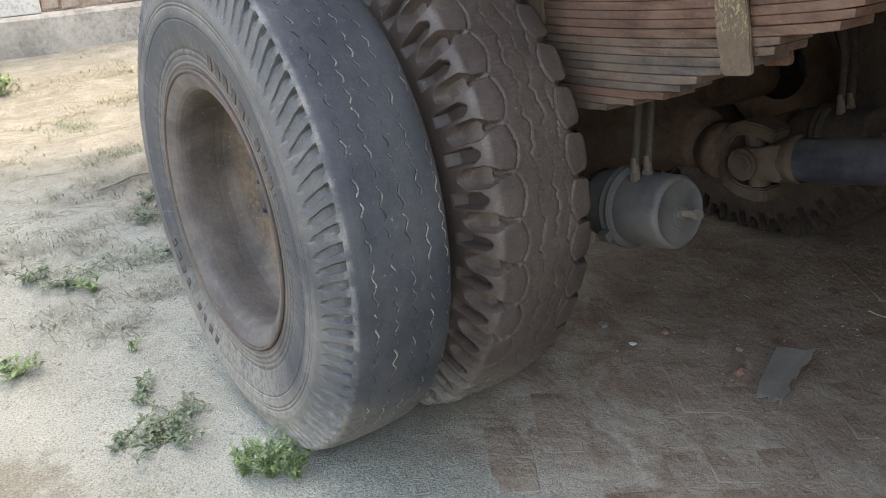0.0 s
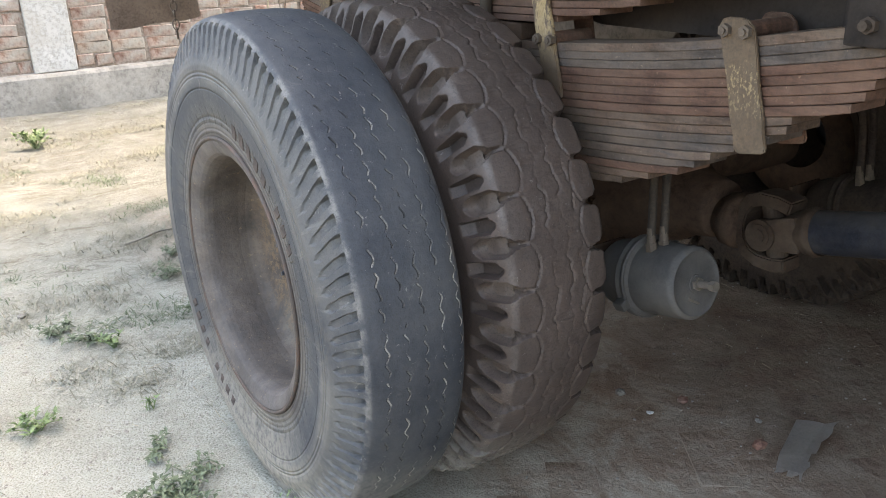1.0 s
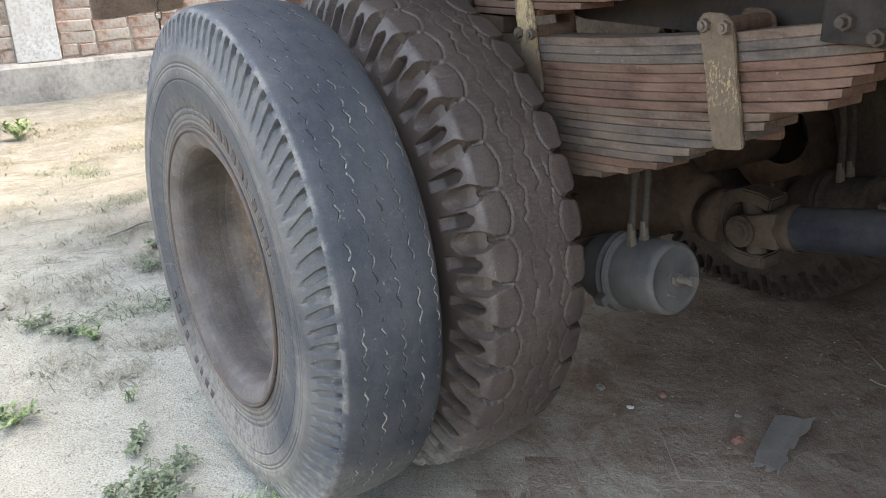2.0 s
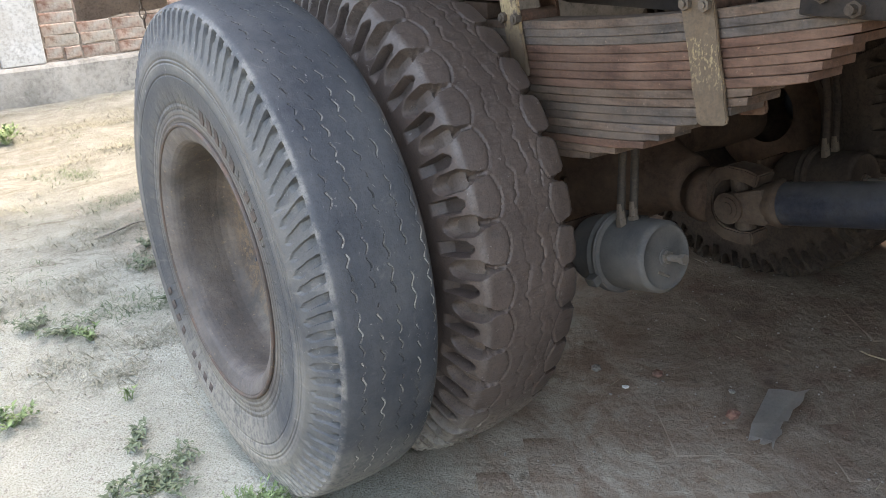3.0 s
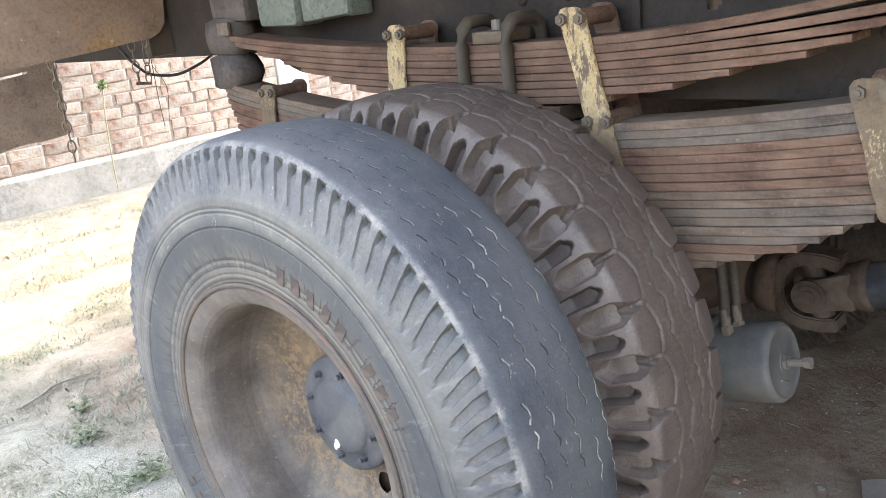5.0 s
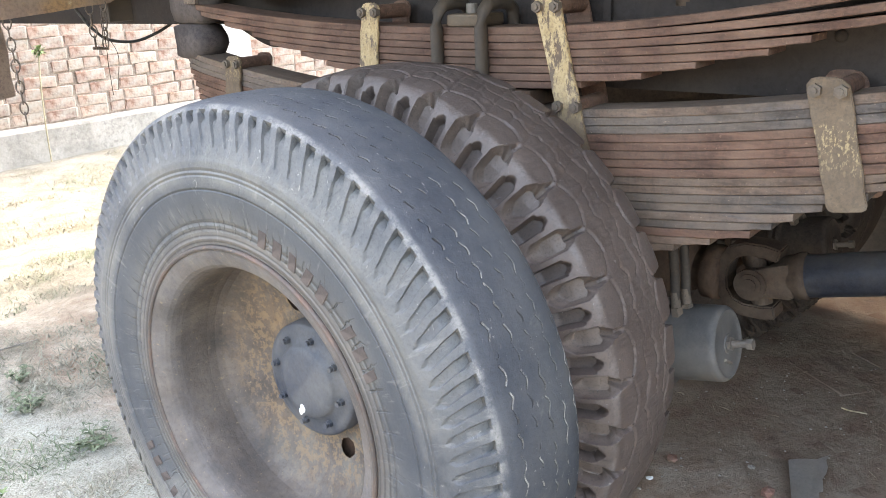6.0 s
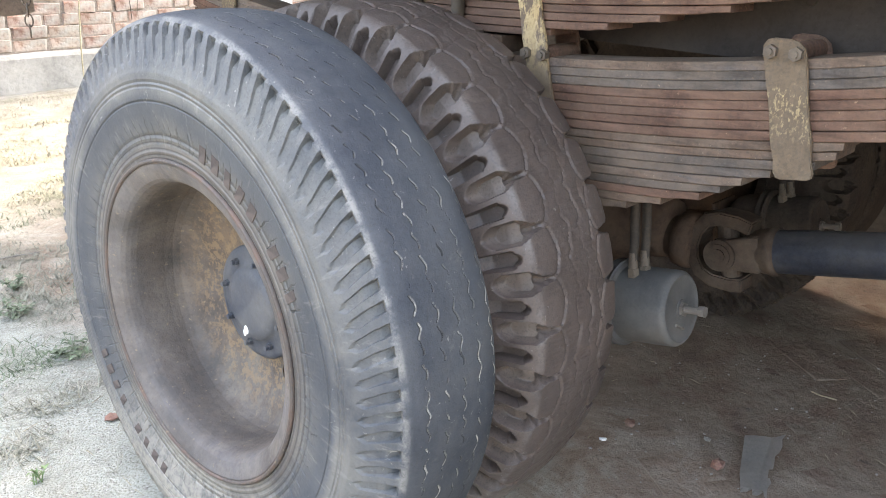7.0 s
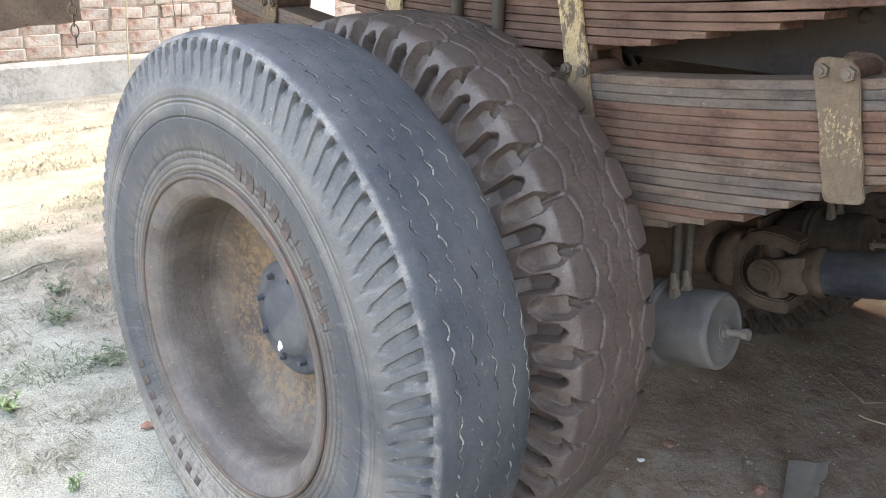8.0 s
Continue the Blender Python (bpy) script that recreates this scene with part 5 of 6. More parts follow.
def frame_rail(x, sign):
    """Rail web with holes; it is deeper in front of the axle and shallower behind the hanger."""
    web_hi, y0, y1 = 1.425, -3.44, 2.5
    ys = np.unique(np.concatenate([np.linspace(y0, -1.2, 6), np.arange(-1.2, 1.3, 0.0065), np.linspace(1.3, y1, 8)]))
    low = 0.985 + 0.060 * smoothstep(-0.30, -0.10, ys) + 0.058 * smoothstep(0.70, 0.90, ys)
    fz = np.linspace(0, 1, 62)
    pts = np.array([[(x, y, l + (web_hi - l) * f) for f in fz] for y, l in zip(ys, low)])
    cen = (pts[:-1, :-1] + pts[1:, 1:]) / 2
    hole = np.zeros(cen.shape[:2], bool)
    for hy, hz, r in ((-0.425, 1.142, 0.0125), (-0.540, 1.168, 0.0125), (0.06, 1.19, 0.007), (0.07, 1.13, 0.006), (0.43, 1.19, 0.008), (-0.22, 1.22, 0.010)):
        hole |= np.hypot(cen[..., 1] - hy, cen[..., 2] - hz) < r
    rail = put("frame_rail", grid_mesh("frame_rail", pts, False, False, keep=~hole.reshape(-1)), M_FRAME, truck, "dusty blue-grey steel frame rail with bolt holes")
    bm = bmesh.new()
    box(bm, (min(x, x + sign * 0.075), y0, web_hi), (max(x, x + sign * 0.075), y1, web_hi + 0.008), 0.002)
    part("rail_flange", bm, M_FRAME, rail)
    strip = np.array([[(x, y, l), (x, y, l - 0.008), (x + sign * 0.075, y, l - 0.008), (x + sign * 0.075, y, l)] for y, l in zip(ys, low)])
    put("rail_flange", grid_mesh("rail_flange", strip, False, False), M_FRAME, rail)
    bm = bmesh.new()
    box(bm, (min(x + sign * 0.012, x + sign * 0.018), y0, 1.106), (max(x + sign * 0.012, x + sign * 0.018), y1, web_hi), 0.0)
    part("rail_liner", bm, M_GREASE, rail)
    for ry, rz in ((-0.13, 1.175), (-0.02, 1.172), (-0.70, 1.08), (-0.75, 1.20), (-0.62, 1.235), (0.02, 1.24), (0.30, 1.21), (0.52, 1.10), (-0.88, 1.18), (-0.95, 1.10)):
        bm = bmesh.new()
        bmesh.ops.create_uvsphere(bm, u_segments=12, v_segments=7, radius=0.011, matrix=Matrix.Translation((x - sign * 0.0, ry, rz)) @ Matrix.Diagonal((0.7, 1, 1, 1)))
        part("rivet", bm, M_FRAME, rail, smooth=True)
    return rail


rail = frame_rail(RAIL_X, 1)
frame_rail(2 * MID_X - RAIL_X, -1)
bm = bmesh.new()
box(bm, (RAIL_X - 0.012, -0.290, 1.05), (RAIL_X - 0.002, -0.272, 1.32), 0.002)
part("rail_stiffener", bm, M_FRAME, rail)
for y0 in (-2.2, -0.75, 0.9):
    bm = bmesh.new()
    box(bm, (RAIL_X + 0.01, y0 - 0.04, 1.10), (2 * MID_X - RAIL_X - 0.01, y0 + 0.04, 1.26), 0.006)
    part("cross_member", bm, M_FRAME, rail)

# rear hanger with rubber blocks, front bracket
bm = bmesh.new()
box(bm, (0.566, 0.848, 1.006), (0.676, 0.980, 1.110), 0.042)
for v in bm.verts:
    v.co.y += 0.008 * math.sin(v.co.z * 70)
hanger = part("spring_hanger", bm, M_BLOCK, truck, "black grimy rubber-bushed spring hanger", True)
bm = bmesh.new()
box(bm, (0.570, 0.835, 1.098), (0.670, 0.985, 1.205), 0.042)
part("upper_bush", bm, M_BLOCK, hanger, smooth=True)
bm = bmesh.new()
box(bm, (0.590, 0.790, 1.185), (0.70, 0.95, 1.36), 0.016)
part("hanger_block", bm, M_BLOCK, hanger)
bm = bmesh.new()
box(bm, (0.561, 0.835, 1.155), (0.571, 0.885, 1.188), 0.002)
part("hanger_nut", bm, M_CHAIN, hanger)
bm = bmesh.new()
box(bm, (0.61, -1.03, 1.01), (0.70, -0.865, 1.13), 0.012)
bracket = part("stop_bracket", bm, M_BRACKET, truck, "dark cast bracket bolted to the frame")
bm = bmesh.new()
box(bm, (0.63, -1.00, 1.131), (0.70, -0.90, 1.26), 0.010)
part("bracket_web", bm, M_BRACKET, bracket)
bm = bmesh.new()
box(bm, (0.556, -1.10, 1.006), (0.573, -0.905, 1.115), 0.004)
part("bolt_plate", bm, M_BRACKET, bracket)
for yy, zz in ((-0.943, 1.036), (-0.990, 1.020)):
    bm = bmesh.new()
    rod(bm, (0.545, yy, zz), (0.557, yy, zz), 0.012, sides=6)
    rod(bm, (0.534, yy, zz), (0.557, yy, zz), 0.007, sides=10)
    part("bracket_bolt", bm, M_SHADE_DARK, bracket)
bm = bmesh.new()
box(bm, (0.592, 0.585, 1.168), (0.695, 0.740, 1.34), 0.016)
box(bm, (0.612, 0.415, 1.172), (0.695, 0.590, 1.34), 0.012)
for v in bm.verts:
    if v.co.z < 1.2:
        v.co.z += 0.007 * math.sin(v.co.y * 60) + 0.004 * math.sin(v.co.y * 151)
part("packing_block", bm, M_GREEN, truck, "pale green chipped wooden packing block")
bm = bmesh.new()
rod(bm, (0.585, -0.668, 1.235), (0.70, -0.668, 1.235), 0.062, sides=28)
bmesh.ops.bevel(bm, geom=list(bm.edges), offset=0.006, segments=2, affect='EDGES')
part("painted_boss", bm, M_GREEN, truck, "mottled pale green round boss on the frame", True)

# cargo body above
bm = bmesh.new()
for k in range(8):
    box(bm, (0.02, -5.44 + k * 1.12, 1.435), (2.34, -5.34 + k * 1.12, 1.64), 0.006)
cargo = part("cargo_bed", bm, M_BED, truck, "weathered timber cargo bed")
for k in range(12):
    bm = bmesh.new()
    box(bm, (0.0 + k * 0.198, -5.6, 1.642), (0.0 + (k + 1) * 0.198 - 0.005, 2.62, 1.682), 0.003)
    part("floor_plank", bm, M_BED, cargo)
for k in range(3):
    for x0 in (-0.012, 2.345):
        bm = bmesh.new()
        box(bm, (x0, -5.6, 1.684 + k * 0.2), (x0 + 0.035, 2.62, 1.684 + (k + 1) * 0.2 - 0.006), 0.003)
        part("side_plank", bm, M_BED, cargo)
    bm = bmesh.new()
    box(bm, (0.025, 2.585, 1.684 + k * 0.2), (2.34, 2.62, 1.684 + (k + 1) * 0.2 - 0.006), 0.003)
    part("tail_plank", bm, M_BED, cargo)

# rear mudguard sheet and light
bm = bmesh.new()
outline = [(0.024, 1.130), (0.034, 1.120), (0.10, 1.121), (0.20, 1.127), (0.30, 1.134), (0.43, 1.145), (0.54, 1.156), (0.61, 1.161), (0.645, 1.176), (0.668, 1.205), (0.70, 1.425), (0.125, 1.425), (0.092, 1.336)]
a = [bm.verts.new((x, 1.330, z)) for x, z in outline]
b = [bm.verts.new((x, 1.3345, z)) for x, z in outline]
bm.faces.new(a)
bm.faces.new(list(reversed(b)))
for i in range(len(a)):
    j = (i + 1) % len(a)
    bm.faces.new((a[j], a[i], b[i], b[j]))
guard = part("rear_guard", bm, M_BROWN, truck, "brown rust-stained rear guard sheet")
bm = bmesh.new()
box(bm, (0.62, 1.36, 1.105), (1.48, 1.40, 1.345), 0.006)
part("rear_cross_bar", bm, M_UBOLT, truck, "grey rear cross bar of the frame")
bm = bmesh.new()
box(bm, (0.014, 1.337, 1.155), (0.085, 1.341, 1.268), 0.001)
part("lamp_bracket", bm, M_UBOLT, guard, "grey steel lamp bracket")
bm = bmesh.new()
box(bm, (-0.016, 1.310, 1.148), (0.017, 1.335, 1.244), 0.009)
for v in bm.verts:
    v.co.x -= 0.12 * (v.co.z - 1.198)
part("marker_lamp", bm, M_LAMP, guard, "amber plastic marker lamp")


# ---- things that hang from the truck ----
def chain_links(parent, top, bottom, link=0.035, wire=0.0023):
    top, bottom = Vector(top), Vector(bottom)
    count = max(2, int((bottom - top).length / (link * 0.78)))
    for k in range(count):
        p = top.lerp(bottom, (k + 0.5) / count)
        pts = [(math.cos(a) * link * 0.30, 0.0, math.sin(a) * link * 0.5 * (1.0 if abs(math.sin(a)) < 0.8 else 1.05)) for a in np.linspace(0, 2 * math.pi, 15)]
        d = (top - bottom).to_track_quat('Z', 'Y').to_matrix().to_4x4()
        m = Matrix.Translation(p) @ d @ Matrix.Rotation(radians(90) * (k % 2) + 0.5, 4, 'Z')
        put("chain_link", tube("chain_link", pts, wire, 6), M_CHAIN, parent, at=m)


def flap_grid(name, parent, x0, x1, y, low, high, bow, label=""):
    """A hanging rubber sheet with wavy faces; low and high give its edges along x."""
    bm = bmesh.new()
    cols, rows = 26, 14
    grid = []
    for u in np.linspace(0, 1, cols):
        x = x0 + (x1 - x0) * u
        grid.append([bm.verts.new((x + 0.003 * math.sin(9 * v + 2 * u), y + bow * math.sin(3 * u + 2 * v) * (1 - v), low(x) + (high(x) - low(x)) * v)) for v in np.linspace(0, 1, rows)])
    for i in range(cols - 1):
        for j in range(rows - 1):
            bm.faces.new((grid[i][j], grid[i + 1][j], grid[i + 1][j + 1], grid[i][j + 1]))
    bmesh.ops.solidify(bm, geom=list(bm.faces), thickness=0.006)
    return part(name, bm, M_FLAP, parent, label)


def seam(x):
    return 1.060 + 0.092 * (x - 0.30)


flap = empty("mud_flap", (0.44, 2.13, 1.05))
tagged(flap, "stiff brown rubber mud flap hung under the tail", "mud flap")
flap_grid("flap_sheet", flap, 0.262, 0.641, 2.126, lambda x: 0.811 + 0.066 * (x - 0.264) + 0.003 * math.sin(31 * x), lambda x: seam(x) - 0.005 if 0.312 < x < 0.55 else seam(x) + 0.018, 0.010)
flap_grid("flap_hanger", flap, 0.238, 0.637, 2.138, lambda x: seam(x) + 0.003, lambda x: 1.62, 0.002, "upper strip of the flap under the cargo bed")


def hanging_chain(x, low, high):
    holder = empty("hanging_chain", (x, 1.337, high))
    tagged(holder, "short rusty chain hanging from the guard sheet", "chain", "chains under the guard")
    chain_links(holder, (x - 0.001, 1.3385, high), (x + 0.001, 1.340, low))


hanging_chain(0.038, 1.010, 1.135)
hanging_chain(0.305, 0.848, 1.140)

loop = empty("hanging_chain", (0.57, 1.337, 1.17))
tagged(loop, "two chain ends joined by a hooked rod", "chain", "chains under the guard")
chain_links(loop, (0.549, 1.3385, 1.165), (0.552, 1.340, 1.036))
chain_links(loop, (0.595, 1.3385, 1.170), (0.583, 1.340, 1.034))
bm = bmesh.new()
rod(bm, (0.542, 1.340, 1.036), (0.590, 1.340, 1.031), 0.0045, sides=8)
part("chain_hook", bm, M_CHAIN, loop)
put("loose_cable", tube("loose_cable", bent([(0.505, 1.345, 1.16), (0.53, 1.346, 1.12), (0.558, 1.347, 1.087), (0.60, 1.348, 1.056), (0.683, 1.344, 1.044), (0.762, 1.335, 1.065), (0.81, 1.32, 1.092), (0.85, 1.29, 1.13), (0.87, 1.24, 1.19)]), 0.0045), M_CABLE)
tagged(bpy.data.objects["loose_cable"], "thin black cable sagging under the truck", "cable")

wire = put("hanging_wire", tube("hanging_wire", bent([(0.90, 1.88, 1.50), (0.905, 1.90, 1.05), (0.935, 1.96, 0.93), (0.975, 2.03, 0.85), (0.992, 2.06, 0.80)], 30), 0.0014, 5), M_UBOLT)
tagged(wire, "thin brown wire hanging down under the truck's tail", "wire")
put("wire_strand", tube("wire_strand", bent([(0.905, 1.90, 1.05), (0.945, 1.90, 0.97), (0.975, 1.97, 0.88), (1.005, 2.04, 0.82)], 24), 0.0012, 5), M_UBOLT, wire)

# ---- added walls that close the yard; the east one blocks light under the truck ----
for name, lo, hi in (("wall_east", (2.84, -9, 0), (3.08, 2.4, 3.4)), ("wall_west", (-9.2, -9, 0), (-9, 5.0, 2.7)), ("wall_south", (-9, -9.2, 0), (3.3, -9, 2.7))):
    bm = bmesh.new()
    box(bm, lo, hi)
    tagged(part(name, bm, M_SHADE_PLASTER if name == "wall_east" else M_PLINTH, None), "added dark wall blocking light beyond the truck" if name == "wall_east" else "plain rough plastered yard wall", "wall", kind="structure")

# ---- wall behind ----
WALL_Y = 5.0
wall = put("wall_north", bpy.data.meshes.new("wall_north"), M_MORTAR)
bm = bmesh.new()
box(bm, (-8, WALL_Y + 0.002, 0.0), (14, WALL_Y + 0.24, 2.7))
bm.to_mesh(wall.data)
bm.free()
tagged(wall, "weathered red brick yard wall with pale lime mortar", "wall", kind="structure")
plinth = put("trim", bpy.data.meshes.new("trim"), M_PLINTH)
bm = bmesh.new()
xs = np.arange(-8, 14.01, 0.08)
ring = []
for x in xs:
    w = noise.noise(Vector((x * 1.9, 0, 3))) * 0.008 + noise.noise(Vector((x * 9, 0, 1))) * 0.004
    ring.append([bm.verts.new(p) for p in ((x, WALL_Y - 0.075 + w * 0.4, -0.05), (x, WALL_Y - 0.07 + w, 0.12), (x, WALL_Y - 0.062 - w, 0.255 + w), (x, WALL_Y - 0.048, 0.276 + w * 1.4), (x, WALL_Y + 0.02, 0.290 + w))])
for r0, r1 in zip(ring, ring[1:]):
    for j in range(4):
        bm.faces.new((r0[j], r1[j], r1[j + 1], r0[j + 1]))
bm.to_mesh(plinth.data)
bm.free()
tagged(plinth, "rough grey cement plinth along the wall foot", "plinth", kind="structure")
for x0, x1 in ((0.318, 0.610), (3.70, 4.02)):
    bm = bmesh.new()
    box(bm, (x0, WALL_Y - 0.03, 0.286), (x1, WALL_Y + 0.1, 2.7), 0.008)
    tagged(part("wall_pillar", bm, M_WHITE, None), "whitewashed plaster pillar in the brick wall", "pillar", kind="structure")

BRICK = [bmesh.new() for _ in range(4)]
BRICK_MESHES = []
for k, bm in enumerate(BRICK):
    box(bm, (-0.116, -0.03, -0.0395), (0.116, 0.03, 0.0395), 0.0)
    r = random.Random(40 + k)
    bmesh.ops.bevel(bm, geom=list(bm.edges), offset=0.007, segments=1, affect='EDGES')
    for v in bm.verts:
        v.co += Vector((r.uniform(-1, 1) * 0.010, r.uniform(-1, 1) * 0.006, r.uniform(-1, 1) * 0.0065))
    if k == 3:
        for v in bm.verts:
            v.co.x *= 0.47
    me = bpy.data.meshes.new("brick")
    bm.to_mesh(me)
    bm.free()
    me.materials.append(M_BRICK)
    BRICK_MESHES.append(me)


r = random.Random(8)
rest_v, rest_f = [], []
count = 0
for row in range(27):
    x = -8.0 - r.uniform(0, 0.24)
    while x < 13.9:
        header = r.random() < 0.3
        length = 0.116 if header else 0.236
        squeeze = 1.0
        for x0, x1 in ((0.314, 0.614), (3.696, 4.024)):
            if x < x1 and x + length > x0:
                if x0 - x > 0.07:
                    squeeze = (x0 - x) / length
                else:
                    x = x1 + r.uniform(0.002, 0.012)
        p = Vector((x + length * squeeze / 2 + r.uniform(-0.003, 0.003), WALL_Y + 0.024 + r.uniform(-0.007, 0.006), 0.335 + row * 0.0855 + r.uniform(-0.004, 0.004) + 0.006 * math.sin(x * 1.3 + row)))
        x += length * squeeze + r.uniform(0.004, 0.020)
        turn = Matrix.Rotation(r.uniform(-0.035, 0.035), 4, 'Y') @ Matrix.Rotation(r.uniform(-0.02, 0.02), 4, 'Z')
        me = BRICK_MESHES[3 if header else r.randrange(3)]
        if -0.30 < p.x < 5.3 and row < 14 and count < 300 and not (row > 6 and p.x > 3.2) and not (row > 4 and p.x < 0.3):
            put("brick", me, M_BRICK, wall, at=Matrix.Translation(p) @ turn @ Matrix.Diagonal((squeeze, 1, 1, 1)))
            count += 1
        else:
            base = len(rest_v)
            rest_v += [(p.x + v.co.x * squeeze, p.y + v.co.y, p.z + v.co.z) for v in me.vertices]
            rest_f += [tuple(base + i for i in f.vertices) for f in me.polygons]
tagged(put("brickwork", mesh_of("brickwork", rest_v, rest_f), M_BRICK, wall), kind="stuff")

# ---- paving under the truck ----
PAVE_U, PAVE_V = Vector((0.565, 0.825, 0)).normalized(), Vector((0.825, -0.565, 0)).normalized()
pave_turn = math.atan2(PAVE_U.y, PAVE_U.x)
PAVER_MESHES = []
for k in range(3):
    bm = bmesh.new()
    box(bm, (-0.113, -0.053, -0.05), (0.113, 0.053, 0.0), 0.0)
    bmesh.ops.bevel(bm, geom=list(bm.edges), offset=0.006, segments=1, affect='EDGES')
    rr = random.Random(70 + k)
    for v in bm.verts:
        v.co += Vector((rr.uniform(-1, 1) * 0.004, rr.uniform(-1, 1) * 0.004, rr.uniform(-1, 1) * 0.002))
    me = bpy.data.meshes.new("paving_brick")
    bm.to_mesh(me)
    bm.free()
    me.materials.append(M_PAVER)
    PAVER_MESHES.append(me)
r = random.Random(21)
paving = empty("pavement", (0.8, -0.7, 0))
tagged(paving, "worn bricks showing through oily dirt", "paving", kind="structure")
for i in range(-9, 10):
    for j in range(-6, 7):
        p = Vector((0.778, -0.755, 0)) + PAVE_U * (0.234 * (j + (0.5 if i % 2 else 0.0)) + 0.117) + PAVE_V * (0.113 * i + 0.056)
        if not (0.30 < p.x < 2.3 and -1.45 < p.y < -0.12) or (abs(p.x - 0.40) < 0.22 and p.y > -0.30):
            continue
        z = ground_height(p.x, p.y) + r.uniform(-0.0035, 0.0022) - 0.005 * min(1.0, max(0.0, (p.y + 0.55) / 0.3))
        put("paving_brick", PAVER_MESHES[r.randrange(3)], M_PAVER, paving, at=Matrix.Translation((p.x, p.y, z)) @ Matrix.Rotation(pave_turn + r.uniform(-0.03, 0.03), 4, 'Z') @ Matrix.Rotation(r.uniform(-0.006, 0.006), 4, 'X'))


# ---- plants ----
def leaf_blade(verts, faces, base, direction, up, length, width, droop=0.3):
    """A pointed leaf of two bends."""
    side = direction.cross(up).normalized() * width / 2
    p1 = base + direction * length * 0.45 + up * length * 0.12
    p2 = base + direction * length + up * length * (0.12 - droop)
    n = len(verts)
    verts += [tuple(base), tuple(p1 + side), tuple(p1 + up * -width * 0.15), tuple(p1 - side), tuple(p2)]
    faces += [(n, n + 2, n + 1), (n, n + 3, n + 2), (n + 1, n + 2, n + 4), (n + 2, n + 3, n + 4)]


def weed(x, y, spread, height, count, material, label, seed, leaf=0.026, flat=False):
    q = random.Random(seed)
    z = ground_height(x, y)
    plant = empty("weed", (x, y, z))
    tagged(plant, label, "weed", "weeds in the yard")
    verts, faces = [], []
    stems = max(5, count // 9)
    for k in range(stems):
        a = q.uniform(0, 2 * math.pi)
        reach = spread * (0.35 + 0.65 * q.random())
        top = height * q.uniform(0.4, 1.0)
        tip = Vector((x + reach * math.cos(a), y + reach * math.sin(a), z + top))
        root = Vector((x + q.uniform(-0.01, 0.01), y + q.uniform(-0.01, 0.01), z - 0.004))
        midp = root.lerp(tip, 0.5) + Vector((0, 0, top * (0.15 if flat else 0.3)))
        run = bent([root, midp, tip], 5)
        put("stem", tube("stem", run, [0.0016 - 0.001 * u / len(run) for u in range(len(run))], 4), material, plant)
        for i in range(count // stems):
            p = run[min(len(run) - 1, 1 + int((len(run) - 1) * q.random() ** 0.7))]
            b = q.uniform(0, 2 * math.pi)
            tilt = q.uniform(-0.05, 0.5) if flat else q.uniform(0.1, 1.1)
            d = Vector((math.cos(b) * math.cos(tilt), math.sin(b) * math.cos(tilt), math.sin(tilt)))
            up = (Vector((0, 0, 1)) - d * d.z).normalized()
            leaf_blade(verts, faces, p, d, up, leaf * q.uniform(0.6, 1.3), leaf * q.uniform(0.28, 0.5), q.uniform(0.1, 0.4))
    put("leaves", mesh_of("leaves", verts, faces), material, plant)


GREY_GREEN = "low dusty grey-green weed on the sand"
weed(-0.213, 0.051, 0.105, 0.040, 190, M_WEED, GREY_GREEN, 1, 0.023, True)
weed(-0.151, 0.124, 0.07, 0.03, 80, M_WEED, GREY_GREEN, 2, 0.021, True)
weed(-0.300, 0.084, 0.05, 0.03, 50, M_WEED, GREY_GREEN, 3, 0.02, True)
weed(-0.071, -0.205, 0.062, 0.085, 520, M_WEED_BRIGHT, "bushy fresh green weed beside the tyre", 4, 0.012)
weed(-0.114, -0.170, 0.05, 0.065, 300, M_WEED_BRIGHT, "bushy fresh green weed beside the tyre", 5, 0.011)
weed(-0.038, -0.242, 0.05, 0.065, 280, M_WEED_BRIGHT, "bushy fresh green weed beside the tyre", 15, 0.011)
weed(-0.214, 0.276, 0.060, 0.03, 50, M_WEED, GREY_GREEN, 6, 0.026, True)
weed(-0.156, 0.477, 0.028, 0.03, 26, M_WEED_BRIGHT, "tiny green sprout on the sand", 7, 0.018)
weed(-0.427, 0.540, 0.075, 0.038, 110, M_WEED_BRIGHT, "small leafy green weed on the sand", 8, 0.024)
weed(-0.198, 0.998, 0.10, 0.05, 110, M_WEED, GREY_GREEN, 9, 0.026, True)
weed(-0.273, 1.10, 0.09, 0.045, 80, M_WEED, GREY_GREEN, 10, 0.026, True)
weed(-0.15, 0.90, 0.06, 0.045, 80, M_WEED_BRIGHT, "small leafy green weed on the sand", 11, 0.02)
weed(0.166, 0.975, 0.09, 0.04, 80, M_WEED, GREY_GREEN, 12, 0.026, True)
weed(0.140, 1.36, 0.09, 0.05, 70, M_WEED, GREY_GREEN, 13, 0.028, True)
weed(0.10, 3.87, 0.13, 0.10, 150, M_WEED_BRIGHT, "leafy weed in the sunny yard", 14, 0.045)
weed(0.235, 1.60, 0.07, 0.04, 60, M_WEED, GREY_GREEN, 16, 0.026, True)

